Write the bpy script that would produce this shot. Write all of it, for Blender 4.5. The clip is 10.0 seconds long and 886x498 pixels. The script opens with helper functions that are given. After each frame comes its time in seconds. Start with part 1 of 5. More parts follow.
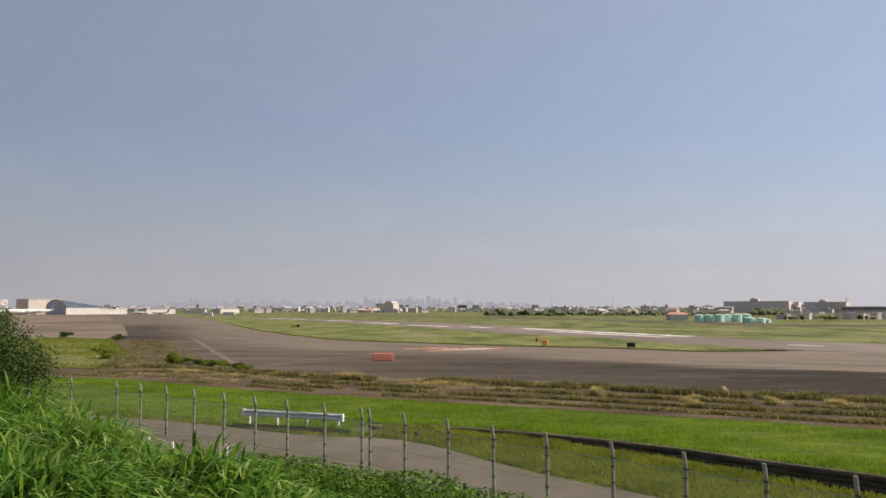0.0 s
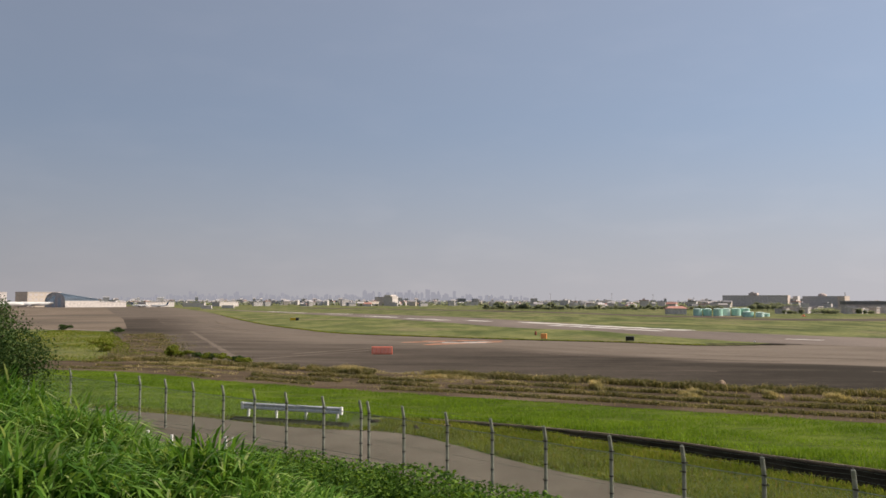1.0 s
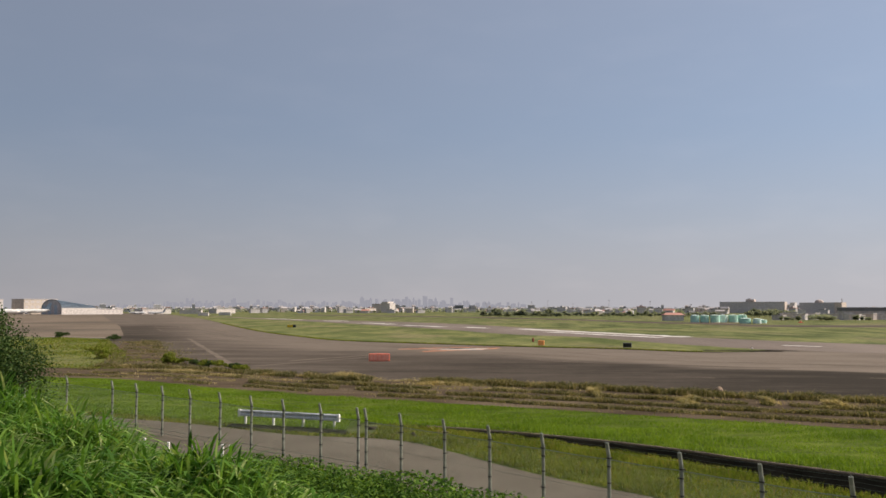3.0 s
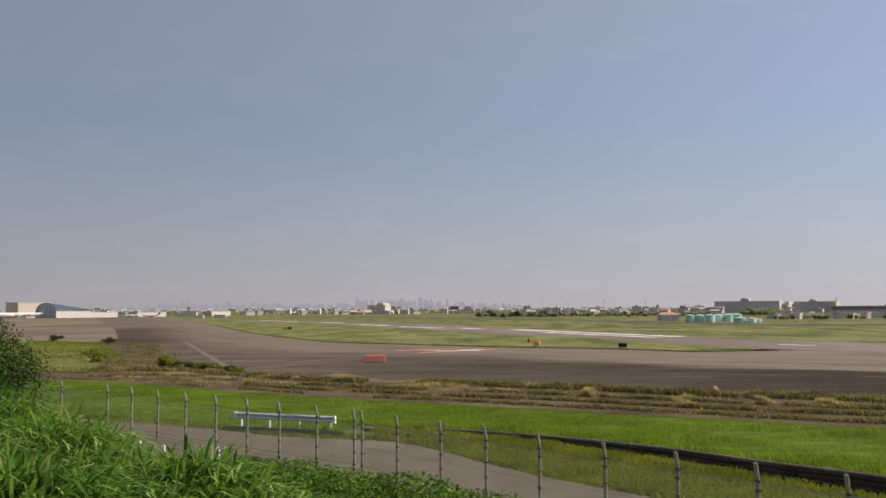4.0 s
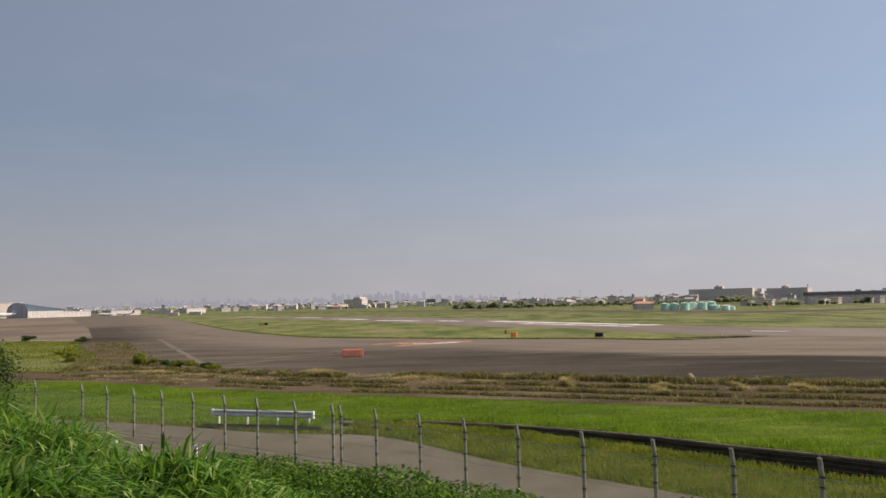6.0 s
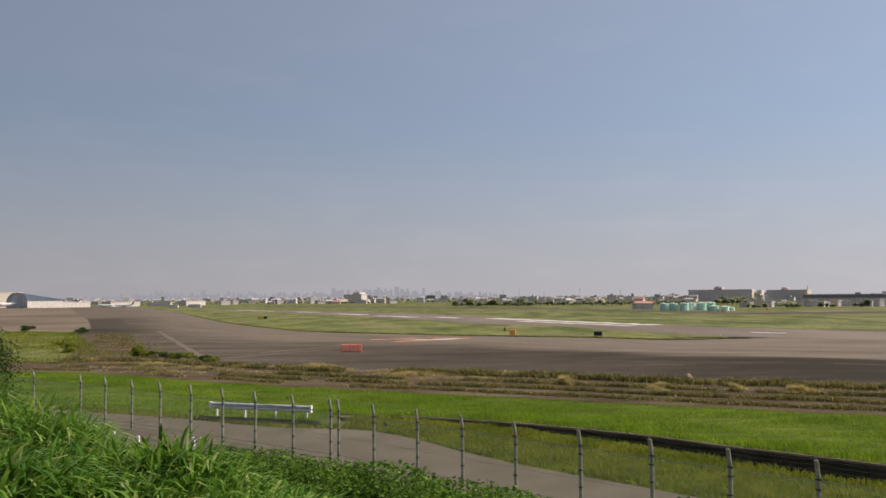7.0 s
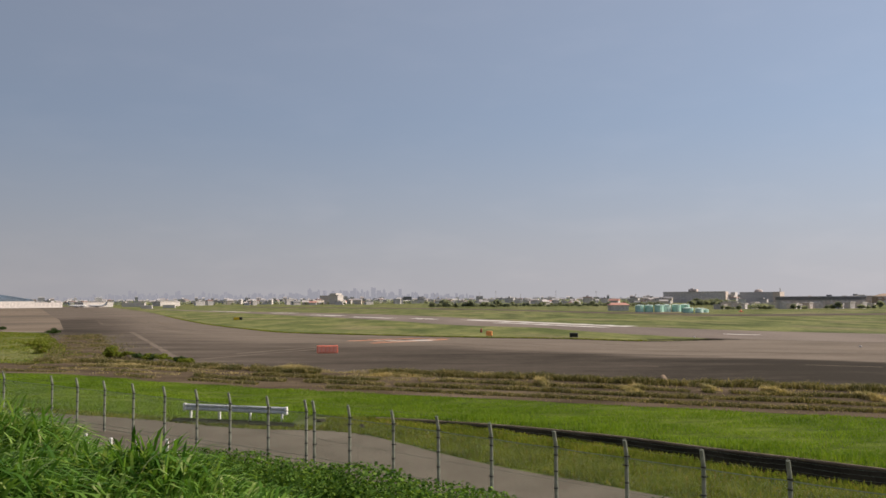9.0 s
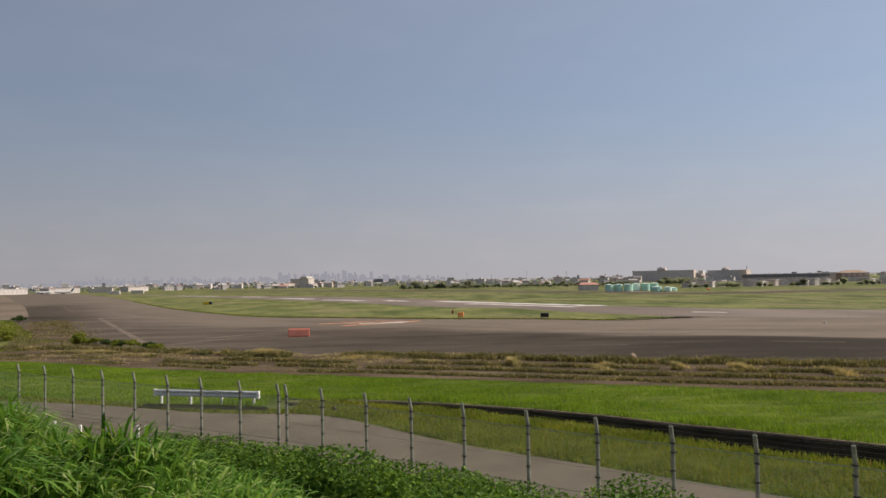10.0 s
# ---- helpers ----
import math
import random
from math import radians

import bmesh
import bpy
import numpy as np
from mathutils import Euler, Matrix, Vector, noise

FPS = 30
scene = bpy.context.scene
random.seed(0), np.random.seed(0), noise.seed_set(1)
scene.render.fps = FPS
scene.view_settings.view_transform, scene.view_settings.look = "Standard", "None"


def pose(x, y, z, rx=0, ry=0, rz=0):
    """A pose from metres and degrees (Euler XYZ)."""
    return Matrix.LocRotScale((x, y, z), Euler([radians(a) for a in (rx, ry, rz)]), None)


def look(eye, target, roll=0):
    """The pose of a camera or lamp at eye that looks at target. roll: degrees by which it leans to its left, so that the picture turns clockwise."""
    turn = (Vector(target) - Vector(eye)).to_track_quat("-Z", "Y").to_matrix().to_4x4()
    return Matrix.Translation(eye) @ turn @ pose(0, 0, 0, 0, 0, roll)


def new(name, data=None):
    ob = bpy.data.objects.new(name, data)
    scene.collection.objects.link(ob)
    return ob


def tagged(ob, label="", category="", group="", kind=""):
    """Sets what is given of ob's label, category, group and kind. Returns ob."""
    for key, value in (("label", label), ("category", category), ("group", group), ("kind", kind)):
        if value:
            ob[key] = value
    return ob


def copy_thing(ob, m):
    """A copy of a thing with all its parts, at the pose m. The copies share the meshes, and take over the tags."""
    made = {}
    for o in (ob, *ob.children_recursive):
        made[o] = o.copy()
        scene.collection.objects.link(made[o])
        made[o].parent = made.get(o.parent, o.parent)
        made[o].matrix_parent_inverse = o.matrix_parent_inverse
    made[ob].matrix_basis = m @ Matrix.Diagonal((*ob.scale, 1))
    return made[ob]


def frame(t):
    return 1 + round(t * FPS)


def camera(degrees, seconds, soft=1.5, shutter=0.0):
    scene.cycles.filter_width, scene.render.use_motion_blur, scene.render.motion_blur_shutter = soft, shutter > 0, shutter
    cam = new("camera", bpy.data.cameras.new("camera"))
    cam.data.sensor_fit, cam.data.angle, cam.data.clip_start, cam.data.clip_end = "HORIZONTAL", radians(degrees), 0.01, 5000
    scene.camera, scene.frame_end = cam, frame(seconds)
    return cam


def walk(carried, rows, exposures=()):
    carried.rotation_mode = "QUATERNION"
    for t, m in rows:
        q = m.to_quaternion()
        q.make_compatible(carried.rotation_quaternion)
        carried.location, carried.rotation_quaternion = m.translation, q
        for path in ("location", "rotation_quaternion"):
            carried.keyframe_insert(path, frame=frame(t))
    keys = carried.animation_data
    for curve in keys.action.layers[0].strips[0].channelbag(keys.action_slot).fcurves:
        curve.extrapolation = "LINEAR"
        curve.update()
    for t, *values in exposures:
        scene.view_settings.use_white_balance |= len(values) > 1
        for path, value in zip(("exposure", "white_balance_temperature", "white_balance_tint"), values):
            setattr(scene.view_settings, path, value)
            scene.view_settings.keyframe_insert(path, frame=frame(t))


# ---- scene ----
cam = camera(56.1, 10.0, soft=1.6)
EYE = Vector((0.0, 0.0, 5.8))


def turned(yaw, pitch, roll):
    a, p = radians(yaw), radians(pitch)
    ahead = Vector((-math.sin(a) * math.cos(p), math.cos(a) * math.cos(p), math.sin(p)))
    return look(EYE, EYE + ahead, roll)


# seconds, yaw, pitch, roll of a hand-held camera that pans where it stands
ROWS = [
    (0, 0.015, 4.073, 0), (0.5, -0.068, 3.581, 0.144), (1, -0.041, 3.629, 0.109), (1.5, 0.432, 3.564, -0.179), (2, 0.701, 3.739, -0.255),
    (2.5, 0.074, 3.843, -0.086), (2.7, -0.1, 3.931, -0.02), (3.8, -0.41, 4.377, 0), (4, -0.566, 4.17, -0.287), (4.5, -1.16, 4.248, -0.609),
    (5, -1.469, 3.634, -0.86), (5.2, -1.665, 3.793, -0.84), (6.3, -2.298, 3.618, -1.4), (6.5, -2.107, 3.655, -1.319), (7, -2.191, 3.409, -0.417),
    (7.5, -2.838, 3.733, -0.245), (8, -3.413, 4.175, 0.084), (8.5, -3.874, 4.068, -0.116), (9, -3.79, 3.487, -0.27), (9.5, -3.87, 2.651, -0.07),
    (10, -5.789, 2.206, -0.986)]
walk(cam, [(t, turned(a, p, r)) for t, a, p, r in ROWS], [(0.0, 0.47), (0.8, 0.35), (1.6, 0.31), (8.5, 0.29), (10.0, 0.22)])

# ---- light ----
SUN_AZ, SUN_EL = radians(78), radians(34)
TO_SUN = Vector((math.sin(SUN_AZ) * math.cos(SUN_EL), math.cos(SUN_AZ) * math.cos(SUN_EL), math.sin(SUN_EL)))
world = bpy.data.worlds.new("sky")
scene.world = world
world.use_nodes = True
wt = world.node_tree
sky = wt.nodes.new("ShaderNodeTexSky")
sky.sky_type = "NISHITA"
sky.sun_disc = False
sky.sun_elevation, sky.sun_rotation = SUN_EL, SUN_AZ
sky.altitude, sky.air_density, sky.dust_density, sky.ozone_density = 0, 1.0, 1.0, 3.0
soften = wt.nodes.new("ShaderNodeGamma")
soften.inputs["Gamma"].default_value = 0.55
wt.links.new(sky.outputs[0], soften.inputs[0])
tint = wt.nodes.new("ShaderNodeMix")
tint.data_type, tint.blend_type = "RGBA", "MULTIPLY"
tint.inputs[0].default_value, tint.inputs[7].default_value = 1.0, (0.615, 0.81, 1.04, 1)
wt.links.new(soften.outputs[0], tint.inputs[6])
# summer haze that thins with height above the horizon
place = wt.nodes.new("ShaderNodeTexCoord")
split = wt.nodes.new("ShaderNodeSeparateXYZ")
wt.links.new(place.outputs["Generated"], split.inputs[0])
thin = wt.nodes.new("ShaderNodeValToRGB")
for e, (p, v) in zip([thin.color_ramp.elements[0], thin.color_ramp.elements[1], thin.color_ramp.elements.new(0.1), thin.color_ramp.elements.new(0.24)],
                     ((0.0, 1.0), (0.52, 0.0), (0.1, 0.68), (0.24, 0.17))):
    e.position, e.color = p, (v, v, v, 1)
thin.color_ramp.interpolation = "B_SPLINE"
wt.links.new(split.outputs["Z"], thin.inputs[0])
drift = wt.nodes.new("ShaderNodeMapping")
drift.inputs["Scale"].default_value = (6, 6, 18)
wt.links.new(place.outputs["Generated"], drift.inputs[0])
puffs = wt.nodes.new("ShaderNodeTexNoise")
puffs.inputs["Scale"].default_value, puffs.inputs["Detail"].default_value = 1.6, 5
wt.links.new(drift.outputs[0], puffs.inputs["Vector"])
cloud = wt.nodes.new("ShaderNodeValToRGB")
cloud.color_ramp.elements[0].position, cloud.color_ramp.elements[0].color = 0.48, (2.28, 2.19, 2.33, 1)
cloud.color_ramp.elements[1].position, cloud.color_ramp.elements[1].color = 0.78, (2.46, 2.33, 2.45, 1)
wt.links.new(puffs.outputs["Fac"], cloud.inputs[0])
veil = wt.nodes.new("ShaderNodeMix")
veil.data_type = "RGBA"
wt.links.new(cloud.outputs[0], veil.inputs[7])
wt.links.new(thin.outputs[0], veil.inputs[0])
wt.links.new(tint.outputs[2], veil.inputs[6])
# the haze glows more towards the sun's side
glow = wt.nodes.new("ShaderNodeMath")
glow.operation = "MULTIPLY_ADD"
glow.inputs[1].default_value, glow.inputs[2].default_value = 0.36, 1.04
wt.links.new(split.outputs["X"], glow.inputs[0])
sunward = wt.nodes.new("ShaderNodeVectorMath")
sunward.operation = "SCALE"
wt.links.new(veil.outputs[2], sunward.inputs[0])
wt.links.new(glow.outputs[0], sunward.inputs["Scale"])
wt.links.new(sunward.outputs[0], wt.nodes["Background"].inputs["Color"])
wt.nodes["Background"].inputs["Strength"].default_value = 0.15
sun_data = bpy.data.lights.new("sun", "SUN")
sun_data.energy, sun_data.angle, sun_data.color = 5.0, radians(0.6), (1.0, 0.87, 0.72)
sun = new("sun", sun_data)
sun.matrix_world = look(TO_SUN * 100, (0, 0, 0))


# ---- materials ----
def node_mat(name):
    m = bpy.data.materials.new(name)
    m.use_nodes = True
    return m, m.node_tree, m.node_tree.nodes["Principled BSDF"]


def noise_node(nt, scale, detail=4, stretch=None, turn=0.0):
    """Noise in metres; scale is in waves a metre."""
    tc = nt.nodes.new("ShaderNodeTexCoord")
    mp = nt.nodes.new("ShaderNodeMapping")
    nt.links.new(tc.outputs["Object"], mp.inputs[0])
    if stretch:
        mp.inputs["Scale"].default_value = stretch
        mp.inputs["Rotation"].default_value = (0, 0, turn)
    n = nt.nodes.new("ShaderNodeTexNoise")
    n.inputs["Scale"].default_value, n.inputs["Detail"].default_value = scale, detail
    nt.links.new(mp.outputs[0], n.inputs["Vector"])
    return n.outputs["Fac"]


def ramp(nt, fac, stops):
    r = nt.nodes.new("ShaderNodeValToRGB")
    while len(r.color_ramp.elements) < len(stops):
        r.color_ramp.elements.new(0.5)
    for e, (p, c) in zip(r.color_ramp.elements, stops):
        e.position, e.color = p, (*c, 1)
    nt.links.new(fac, r.inputs[0])
    return r.outputs[0]


def mix(nt, a, b, fac, mode="MIX"):
    m = nt.nodes.new("ShaderNodeMix")
    m.data_type, m.blend_type = "RGBA", mode
    for sock, v in ((m.inputs[6], a), (m.inputs[7], b), (m.inputs[0], fac)):
        if isinstance(v, (int, float)):
            sock.default_value = v
        elif isinstance(v, tuple):
            sock.default_value = (*v, 1)
        else:
            nt.links.new(v, sock)
    return m.outputs[2]


def surface(name, dark, light, coarse, fine, rough=0.9, bump=0.0, stretch=None, turn=0.0, third=None, spread=0.12, metal=0.0):
    """Two colours mixed by coarse patches, broken up by fine grain, with a third in blotches."""
    m, nt, b = node_mat(name)
    c = ramp(nt, noise_node(nt, coarse, 5, stretch, turn), [(0.5 - spread, dark), (0.5 + spread, light)])
    if third:
        blot = ramp(nt, noise_node(nt, coarse * 0.37, 6, stretch, turn), [(0.54, (0, 0, 0)), (0.66, (1, 1, 1))])
        c = mix(nt, c, third, blot)
    grain = noise_node(nt, fine, 3)
    g = ramp(nt, grain, [(0.25, (0.72, 0.72, 0.72)), (0.75, (1.25, 1.25, 1.25))])
    c = mix(nt, c, g, 1.0, "MULTIPLY")
    nt.links.new(c, b.inputs["Base Color"])
    b.inputs["Roughness"].default_value, b.inputs["Metallic"].default_value = rough, metal
    b.inputs["Specular IOR Level"].default_value = 0.25 if rough < 0.9 else 0.04
    if bump:
        bn = nt.nodes.new("ShaderNodeBump")
        bn.inputs["Strength"].default_value, bn.inputs["Distance"].default_value = bump, 0.02
        nt.links.new(grain, bn.inputs["Height"])
        nt.links.new(bn.outputs[0], b.inputs["Normal"])
    return m


def leafy(name, stops, glow=0.35, rough=0.6, patch=0.35):
    """Leaves and blades: a colour for each one, broad patches, and light through the leaf."""
    m, nt, b = node_mat(name)
    geo = nt.nodes.new("ShaderNodeNewGeometry")
    c = ramp(nt, geo.outputs["Random Per Island"], stops)
    p = ramp(nt, noise_node(nt, patch, 4), [(0.32, (0.68, 0.72, 0.7)), (0.68, (1.22, 1.15, 1.1))])
    c = mix(nt, c, p, 1.0, "MULTIPLY")
    nt.links.new(c, b.inputs["Base Color"])
    b.inputs["Roughness"].default_value = rough
    b.inputs["Specular IOR Level"].default_value = 0.3 if rough < 0.5 else 0.08
    tr = nt.nodes.new("ShaderNodeBsdfTranslucent")
    nt.links.new(mix(nt, c, (1.25, 1.2, 0.7), 1.0, "MULTIPLY"), tr.inputs["Color"])
    ms = nt.nodes.new("ShaderNodeMixShader")
    ms.inputs[0].default_value = glow
    nt.links.new(b.outputs[0], ms.inputs[1])
    nt.links.new(tr.outputs[0], ms.inputs[2])
    nt.links.new(ms.outputs[0], nt.nodes["Material Output"].inputs[0])
    return m


def plain(name, colour, rough=0.6, metal=0.0, vary=0.12, scale=3.0):
    """Paint or metal with slight dirt and wear."""
    d = tuple(v * (1 - vary) for v in colour)
    l = tuple(min(1, v * (1 + vary)) for v in colour)
    return surface(name, d, l, scale, scale * 14, rough, metal=metal, spread=0.2)



def turf(name, dark, light, dry):
    """Grass seen from far off: broad patches, drier streaks and clumps down to a metre."""
    m, nt, b = node_mat(name)
    broad = noise_node(nt, 0.03, 4, (0.5, 1.0, 1), 0.2)
    clumps = noise_node(nt, 0.13, 9, (1.0, 0.35, 1), 0.3)
    c = ramp(nt, clumps, [(0.40, dark), (0.58, light)])
    c = mix(nt, c, ramp(nt, broad, [(0.3, (0.75, 0.8, 0.75)), (0.7, (1.2, 1.12, 1.1))]), 1.0, "MULTIPLY")
    streak = ramp(nt, noise_node(nt, 0.05, 9, (1.0, 0.4, 1), -0.5), [(0.53, (0, 0, 0)), (0.68, (0.75, 0.75, 0.75))])
    c = mix(nt, c, dry, streak)
    tufts = noise_node(nt, 1.1, 5, (0.5, 1.0, 1))
    c = mix(nt, c, ramp(nt, tufts, [(0.34, (0.55, 0.6, 0.6)), (0.6, (1.15, 1.12, 1.05))]), 1.0, "MULTIPLY")
    nt.links.new(c, b.inputs["Base Color"])
    b.inputs["Roughness"].default_value, b.inputs["Specular IOR Level"].default_value = 0.95, 0.04
    bn = nt.nodes.new("ShaderNodeBump")
    bn.inputs["Strength"].default_value, bn.inputs["Distance"].default_value = 0.6, 0.15
    nt.links.new(tufts, bn.inputs["Height"])
    nt.links.new(bn.outputs[0], b.inputs["Normal"])
    return m


def worn_asphalt(name):
    """Old asphalt from tar-dark to bleached by the mesh's wear value, broken up by streaks along the taxiway."""
    m, nt, b = node_mat(name)
    at = nt.nodes.new("ShaderNodeAttribute")
    at.attribute_name = "wear"
    total = at.outputs["Fac"]
    for scale, stretch, turn, amount in ((0.03, (0.8, 0.9, 1), 0.2, 0.45), (0.10, (0.5, 1.7, 1), 0.2, 0.75), (0.35, (0.35, 1.1, 1), 0.25, 0.55), (0.9, (0.9, 1.0, 1), -0.4, 0.25)):
        sc = nt.nodes.new("ShaderNodeMath")
        sc.operation = "MULTIPLY_ADD"
        sc.inputs[1].default_value, sc.inputs[2].default_value = amount, -amount / 2
        nt.links.new(noise_node(nt, scale, 6, stretch, turn), sc.inputs[0])
        ad = nt.nodes.new("ShaderNodeMath")
        nt.links.new(total, ad.inputs[0])
        nt.links.new(sc.outputs[0], ad.inputs[1])
        total = ad.outputs[0]
    c = ramp(nt, total, [(0.0, (0.036, 0.030, 0.023)), (0.36, (0.086, 0.071, 0.057)), (0.62, (0.138, 0.114, 0.093)), (1.0, (0.192, 0.160, 0.130))])
    g = ramp(nt, noise_node(nt, 5.0, 3), [(0.25, (0.8, 0.8, 0.8)), (0.75, (1.2, 1.2, 1.2))])
    nt.links.new(mix(nt, c, g, 1.0, "MULTIPLY"), b.inputs["Base Color"])
    b.inputs["Roughness"].default_value, b.inputs["Specular IOR Level"].default_value = 0.95, 0.04
    return m


M_WEAR = worn_asphalt("worn_airfield_asphalt")
# haze is painted into these two grasses: greens and dry streaks paled
M_GROUND = turf("hazed_field_grass", (0.090, 0.110, 0.044), (0.185, 0.200, 0.085), (0.24, 0.205, 0.125))
M_ISLAND = turf("hazed_mown_grass", (0.100, 0.124, 0.045), (0.190, 0.202, 0.084), (0.24, 0.205, 0.12))
M_DARK = surface("old_asphalt", (0.056, 0.046, 0.035), (0.089, 0.072, 0.056), 0.16, 6.0, 0.95, 0.1, stretch=(0.25, 1.0, 1), turn=0.12, third=(0.11, 0.09, 0.071), spread=0.08)
M_MID = surface("half_worn_asphalt", (0.089, 0.072, 0.057), (0.138, 0.113, 0.09), 0.09, 5.0, 0.95, 0.1, stretch=(0.3, 1.0, 1), turn=0.2, third=(0.073, 0.06, 0.047))
M_SEAM = surface("pale_repair_asphalt", (0.145, 0.119, 0.096), (0.185, 0.153, 0.124), 0.3, 5.0, 0.95, 0.1)
M_KERB = surface("weathered_kerb_concrete", (0.22, 0.185, 0.15), (0.30, 0.255, 0.21), 0.3, 5.0, 0.95, 0.1)
M_RUNWAY = surface("runway_asphalt", (0.155, 0.13, 0.115), (0.215, 0.18, 0.155), 0.05, 5.0, 0.95, 0.1, stretch=(1.0, 0.2, 1), turn=-0.45)
M_APRON = surface("apron_concrete", (0.15, 0.121, 0.093), (0.205, 0.165, 0.128), 0.03, 3.0, 0.95, third=(0.12, 0.10, 0.08))
M_ROAD = surface("service_road_asphalt", (0.120, 0.105, 0.083), (0.147, 0.129, 0.103), 0.5, 30.0, 0.95, 0.25, third=(0.165, 0.145, 0.117))
M_DIRT = surface("bare_soil", (0.066, 0.049, 0.032), (0.112, 0.084, 0.056), 0.5, 9.0, 1.0, 0.5, stretch=(0.35, 1.0, 1), turn=0.5, third=(0.140, 0.108, 0.074))
M_PAINT_W = surface("worn_white_paint", (0.55, 0.52, 0.48), (0.75, 0.72, 0.68), 0.4, 5.0, 0.8)
M_PAINT_O = surface("worn_orange_paint", (0.55, 0.20, 0.09), (0.68, 0.34, 0.2), 0.4, 4.0, 0.8, third=(0.4, 0.25, 0.16))
# concrete coloured very dark so the ditch wall's shade is painted in
M_CONCRETE = surface("shade_dark_concrete", (0.03, 0.026, 0.02), (0.06, 0.05, 0.04), 0.7, 12.0, 0.95, 0.3)
M_COPING = surface("rusty_edge", (0.24, 0.18, 0.15), (0.35, 0.27, 0.23), 1.5, 20.0, 0.9, 0.2)
M_DARK_VERGE = surface("near_black_verge", (0.016, 0.017, 0.010), (0.034, 0.033, 0.020), 1.2, 9.0, 1.0, 0.5)
M_DITCH = surface("ditch_bed_dark", (0.012, 0.012, 0.01), (0.03, 0.03, 0.022), 0.6, 5.0, 0.6)
M_BLADE = leafy("tall_grass_blade", [(0.0, (0.055, 0.14, 0.02)), (0.4, (0.115, 0.245, 0.035)), (0.82, (0.205, 0.35, 0.065)), (0.95, (0.33, 0.45, 0.14)), (1.0, (0.45, 0.50, 0.24))], 0.36, 0.5)
M_MEADOW = leafy("meadow_blade", [(0.0, (0.12, 0.22, 0.016)), (0.6, (0.16, 0.265, 0.022)), (1.0, (0.21, 0.30, 0.034))], 0.35, 0.7, 0.22)
M_ROUGH = leafy("rough_grass_blade", [(0.0, (0.12, 0.168, 0.02)), (0.6, (0.172, 0.218, 0.032)), (0.9, (0.23, 0.24, 0.055)), (1.0, (0.28, 0.19, 0.09))], 0.35, 0.8, 0.4)
M_WEED = leafy("dry_weed_blade", [(0.0, (0.072, 0.082, 0.03)), (0.5, (0.14, 0.138, 0.054)), (0.78, (0.25, 0.218, 0.108)), (1.0, (0.44, 0.37, 0.225))], 0.35, 0.85, 0.5)
M_STRAW = leafy("pale_straw_blade", [(0.0, (0.24, 0.22, 0.09)), (0.5, (0.42, 0.36, 0.19)), (1.0, (0.60, 0.50, 0.31))], 0.35, 0.85, 0.5)
M_IVY = leafy("creeper_leaf", [(0.0, (0.035, 0.085, 0.012)), (0.6, (0.080, 0.165, 0.024)), (1.0, (0.17, 0.27, 0.05))], 0.32, 0.6, 0.8)
M_BUSH = leafy("bush_leaf", [(0.0, (0.026, 0.056, 0.018)), (0.6, (0.050, 0.090, 0.026)), (1.0, (0.095, 0.135, 0.045))], 0.25, 0.6, 1.2)
# leaf colour is paled and greyed to carry the haze of distance
M_FARTREE = leafy("hazed_tree_leaf", [(0.0, (0.25, 0.29, 0.28)), (1.0, (0.33, 0.36, 0.33))], 0.65, 0.8, 0.1)
M_BARK = surface("bark", (0.06, 0.045, 0.03), (0.12, 0.09, 0.065), 3.0, 25.0, 0.95, 0.5)
M_STEEL = surface("galvanised_steel", (0.17, 0.185, 0.15), (0.31, 0.32, 0.265), 4.0, 30.0, 0.55, metal=0.1)
M_BAND = plain("dark_clamp", (0.06, 0.055, 0.05), 0.6, 0.4)
M_WIRE = plain("fence_wire", (0.20, 0.24, 0.19), 0.6, 0.1)
M_RAIL = surface("guardrail_white", (0.48, 0.50, 0.55), (0.62, 0.63, 0.66), 2.0, 18.0, 0.5)
M_WPOST = plain("white_post_paint", (0.8, 0.79, 0.76), 0.6)
M_ORANGE = plain("orange_sign_paint", (0.92, 0.24, 0.15), 0.55)
M_ORANGE_PALE = plain("faded_orange_paint", (0.95, 0.38, 0.27), 0.55)
M_ORANGE_B = plain("light_orange_paint", (0.9, 0.36, 0.12), 0.55)
M_BLACK = plain("black_sign_face", (0.02, 0.022, 0.018), 0.5)
M_YELLOW = plain("yellow_sign_face", (0.62, 0.42, 0.03), 0.5)
M_MINT = plain("mint_green_tank_paint", (0.40, 0.66, 0.56), 0.6, 0, 0.1, 0.3)
M_MINT_L = plain("pale_mint_paint", (0.64, 0.80, 0.74), 0.6, 0, 0.1, 0.3)
M_BLOCK = plain("grey_tile_wall", (0.56, 0.525, 0.525), 0.8, 0, 0.08, 0.05)
M_BLOCK_L = plain("pale_pink_wall", (0.52, 0.44, 0.40), 0.8, 0, 0.08, 0.05)
M_BLOCK_B = plain("brown_brick_wall", (0.36, 0.26, 0.19), 0.8, 0, 0.08, 0.05)
M_WHITEWALL = plain("white_wall", (0.55, 0.51, 0.485), 0.8, 0, 0.06, 0.05)
M_CREAM = plain("cream_wall", (0.50, 0.435, 0.375), 0.8, 0, 0.08, 0.05)
M_GREYWALL = plain("grey_wall", (0.50, 0.46, 0.45), 0.8, 0, 0.1, 0.05)
M_ROOFBLUE = plain("blue_grey_sheet_roof", (0.14, 0.19, 0.25), 0.5, 0, 0.1, 0.05)
M_PALEBLUE = plain("pale_blue_door", (0.36, 0.42, 0.48), 0.6, 0, 0.1, 0.05)
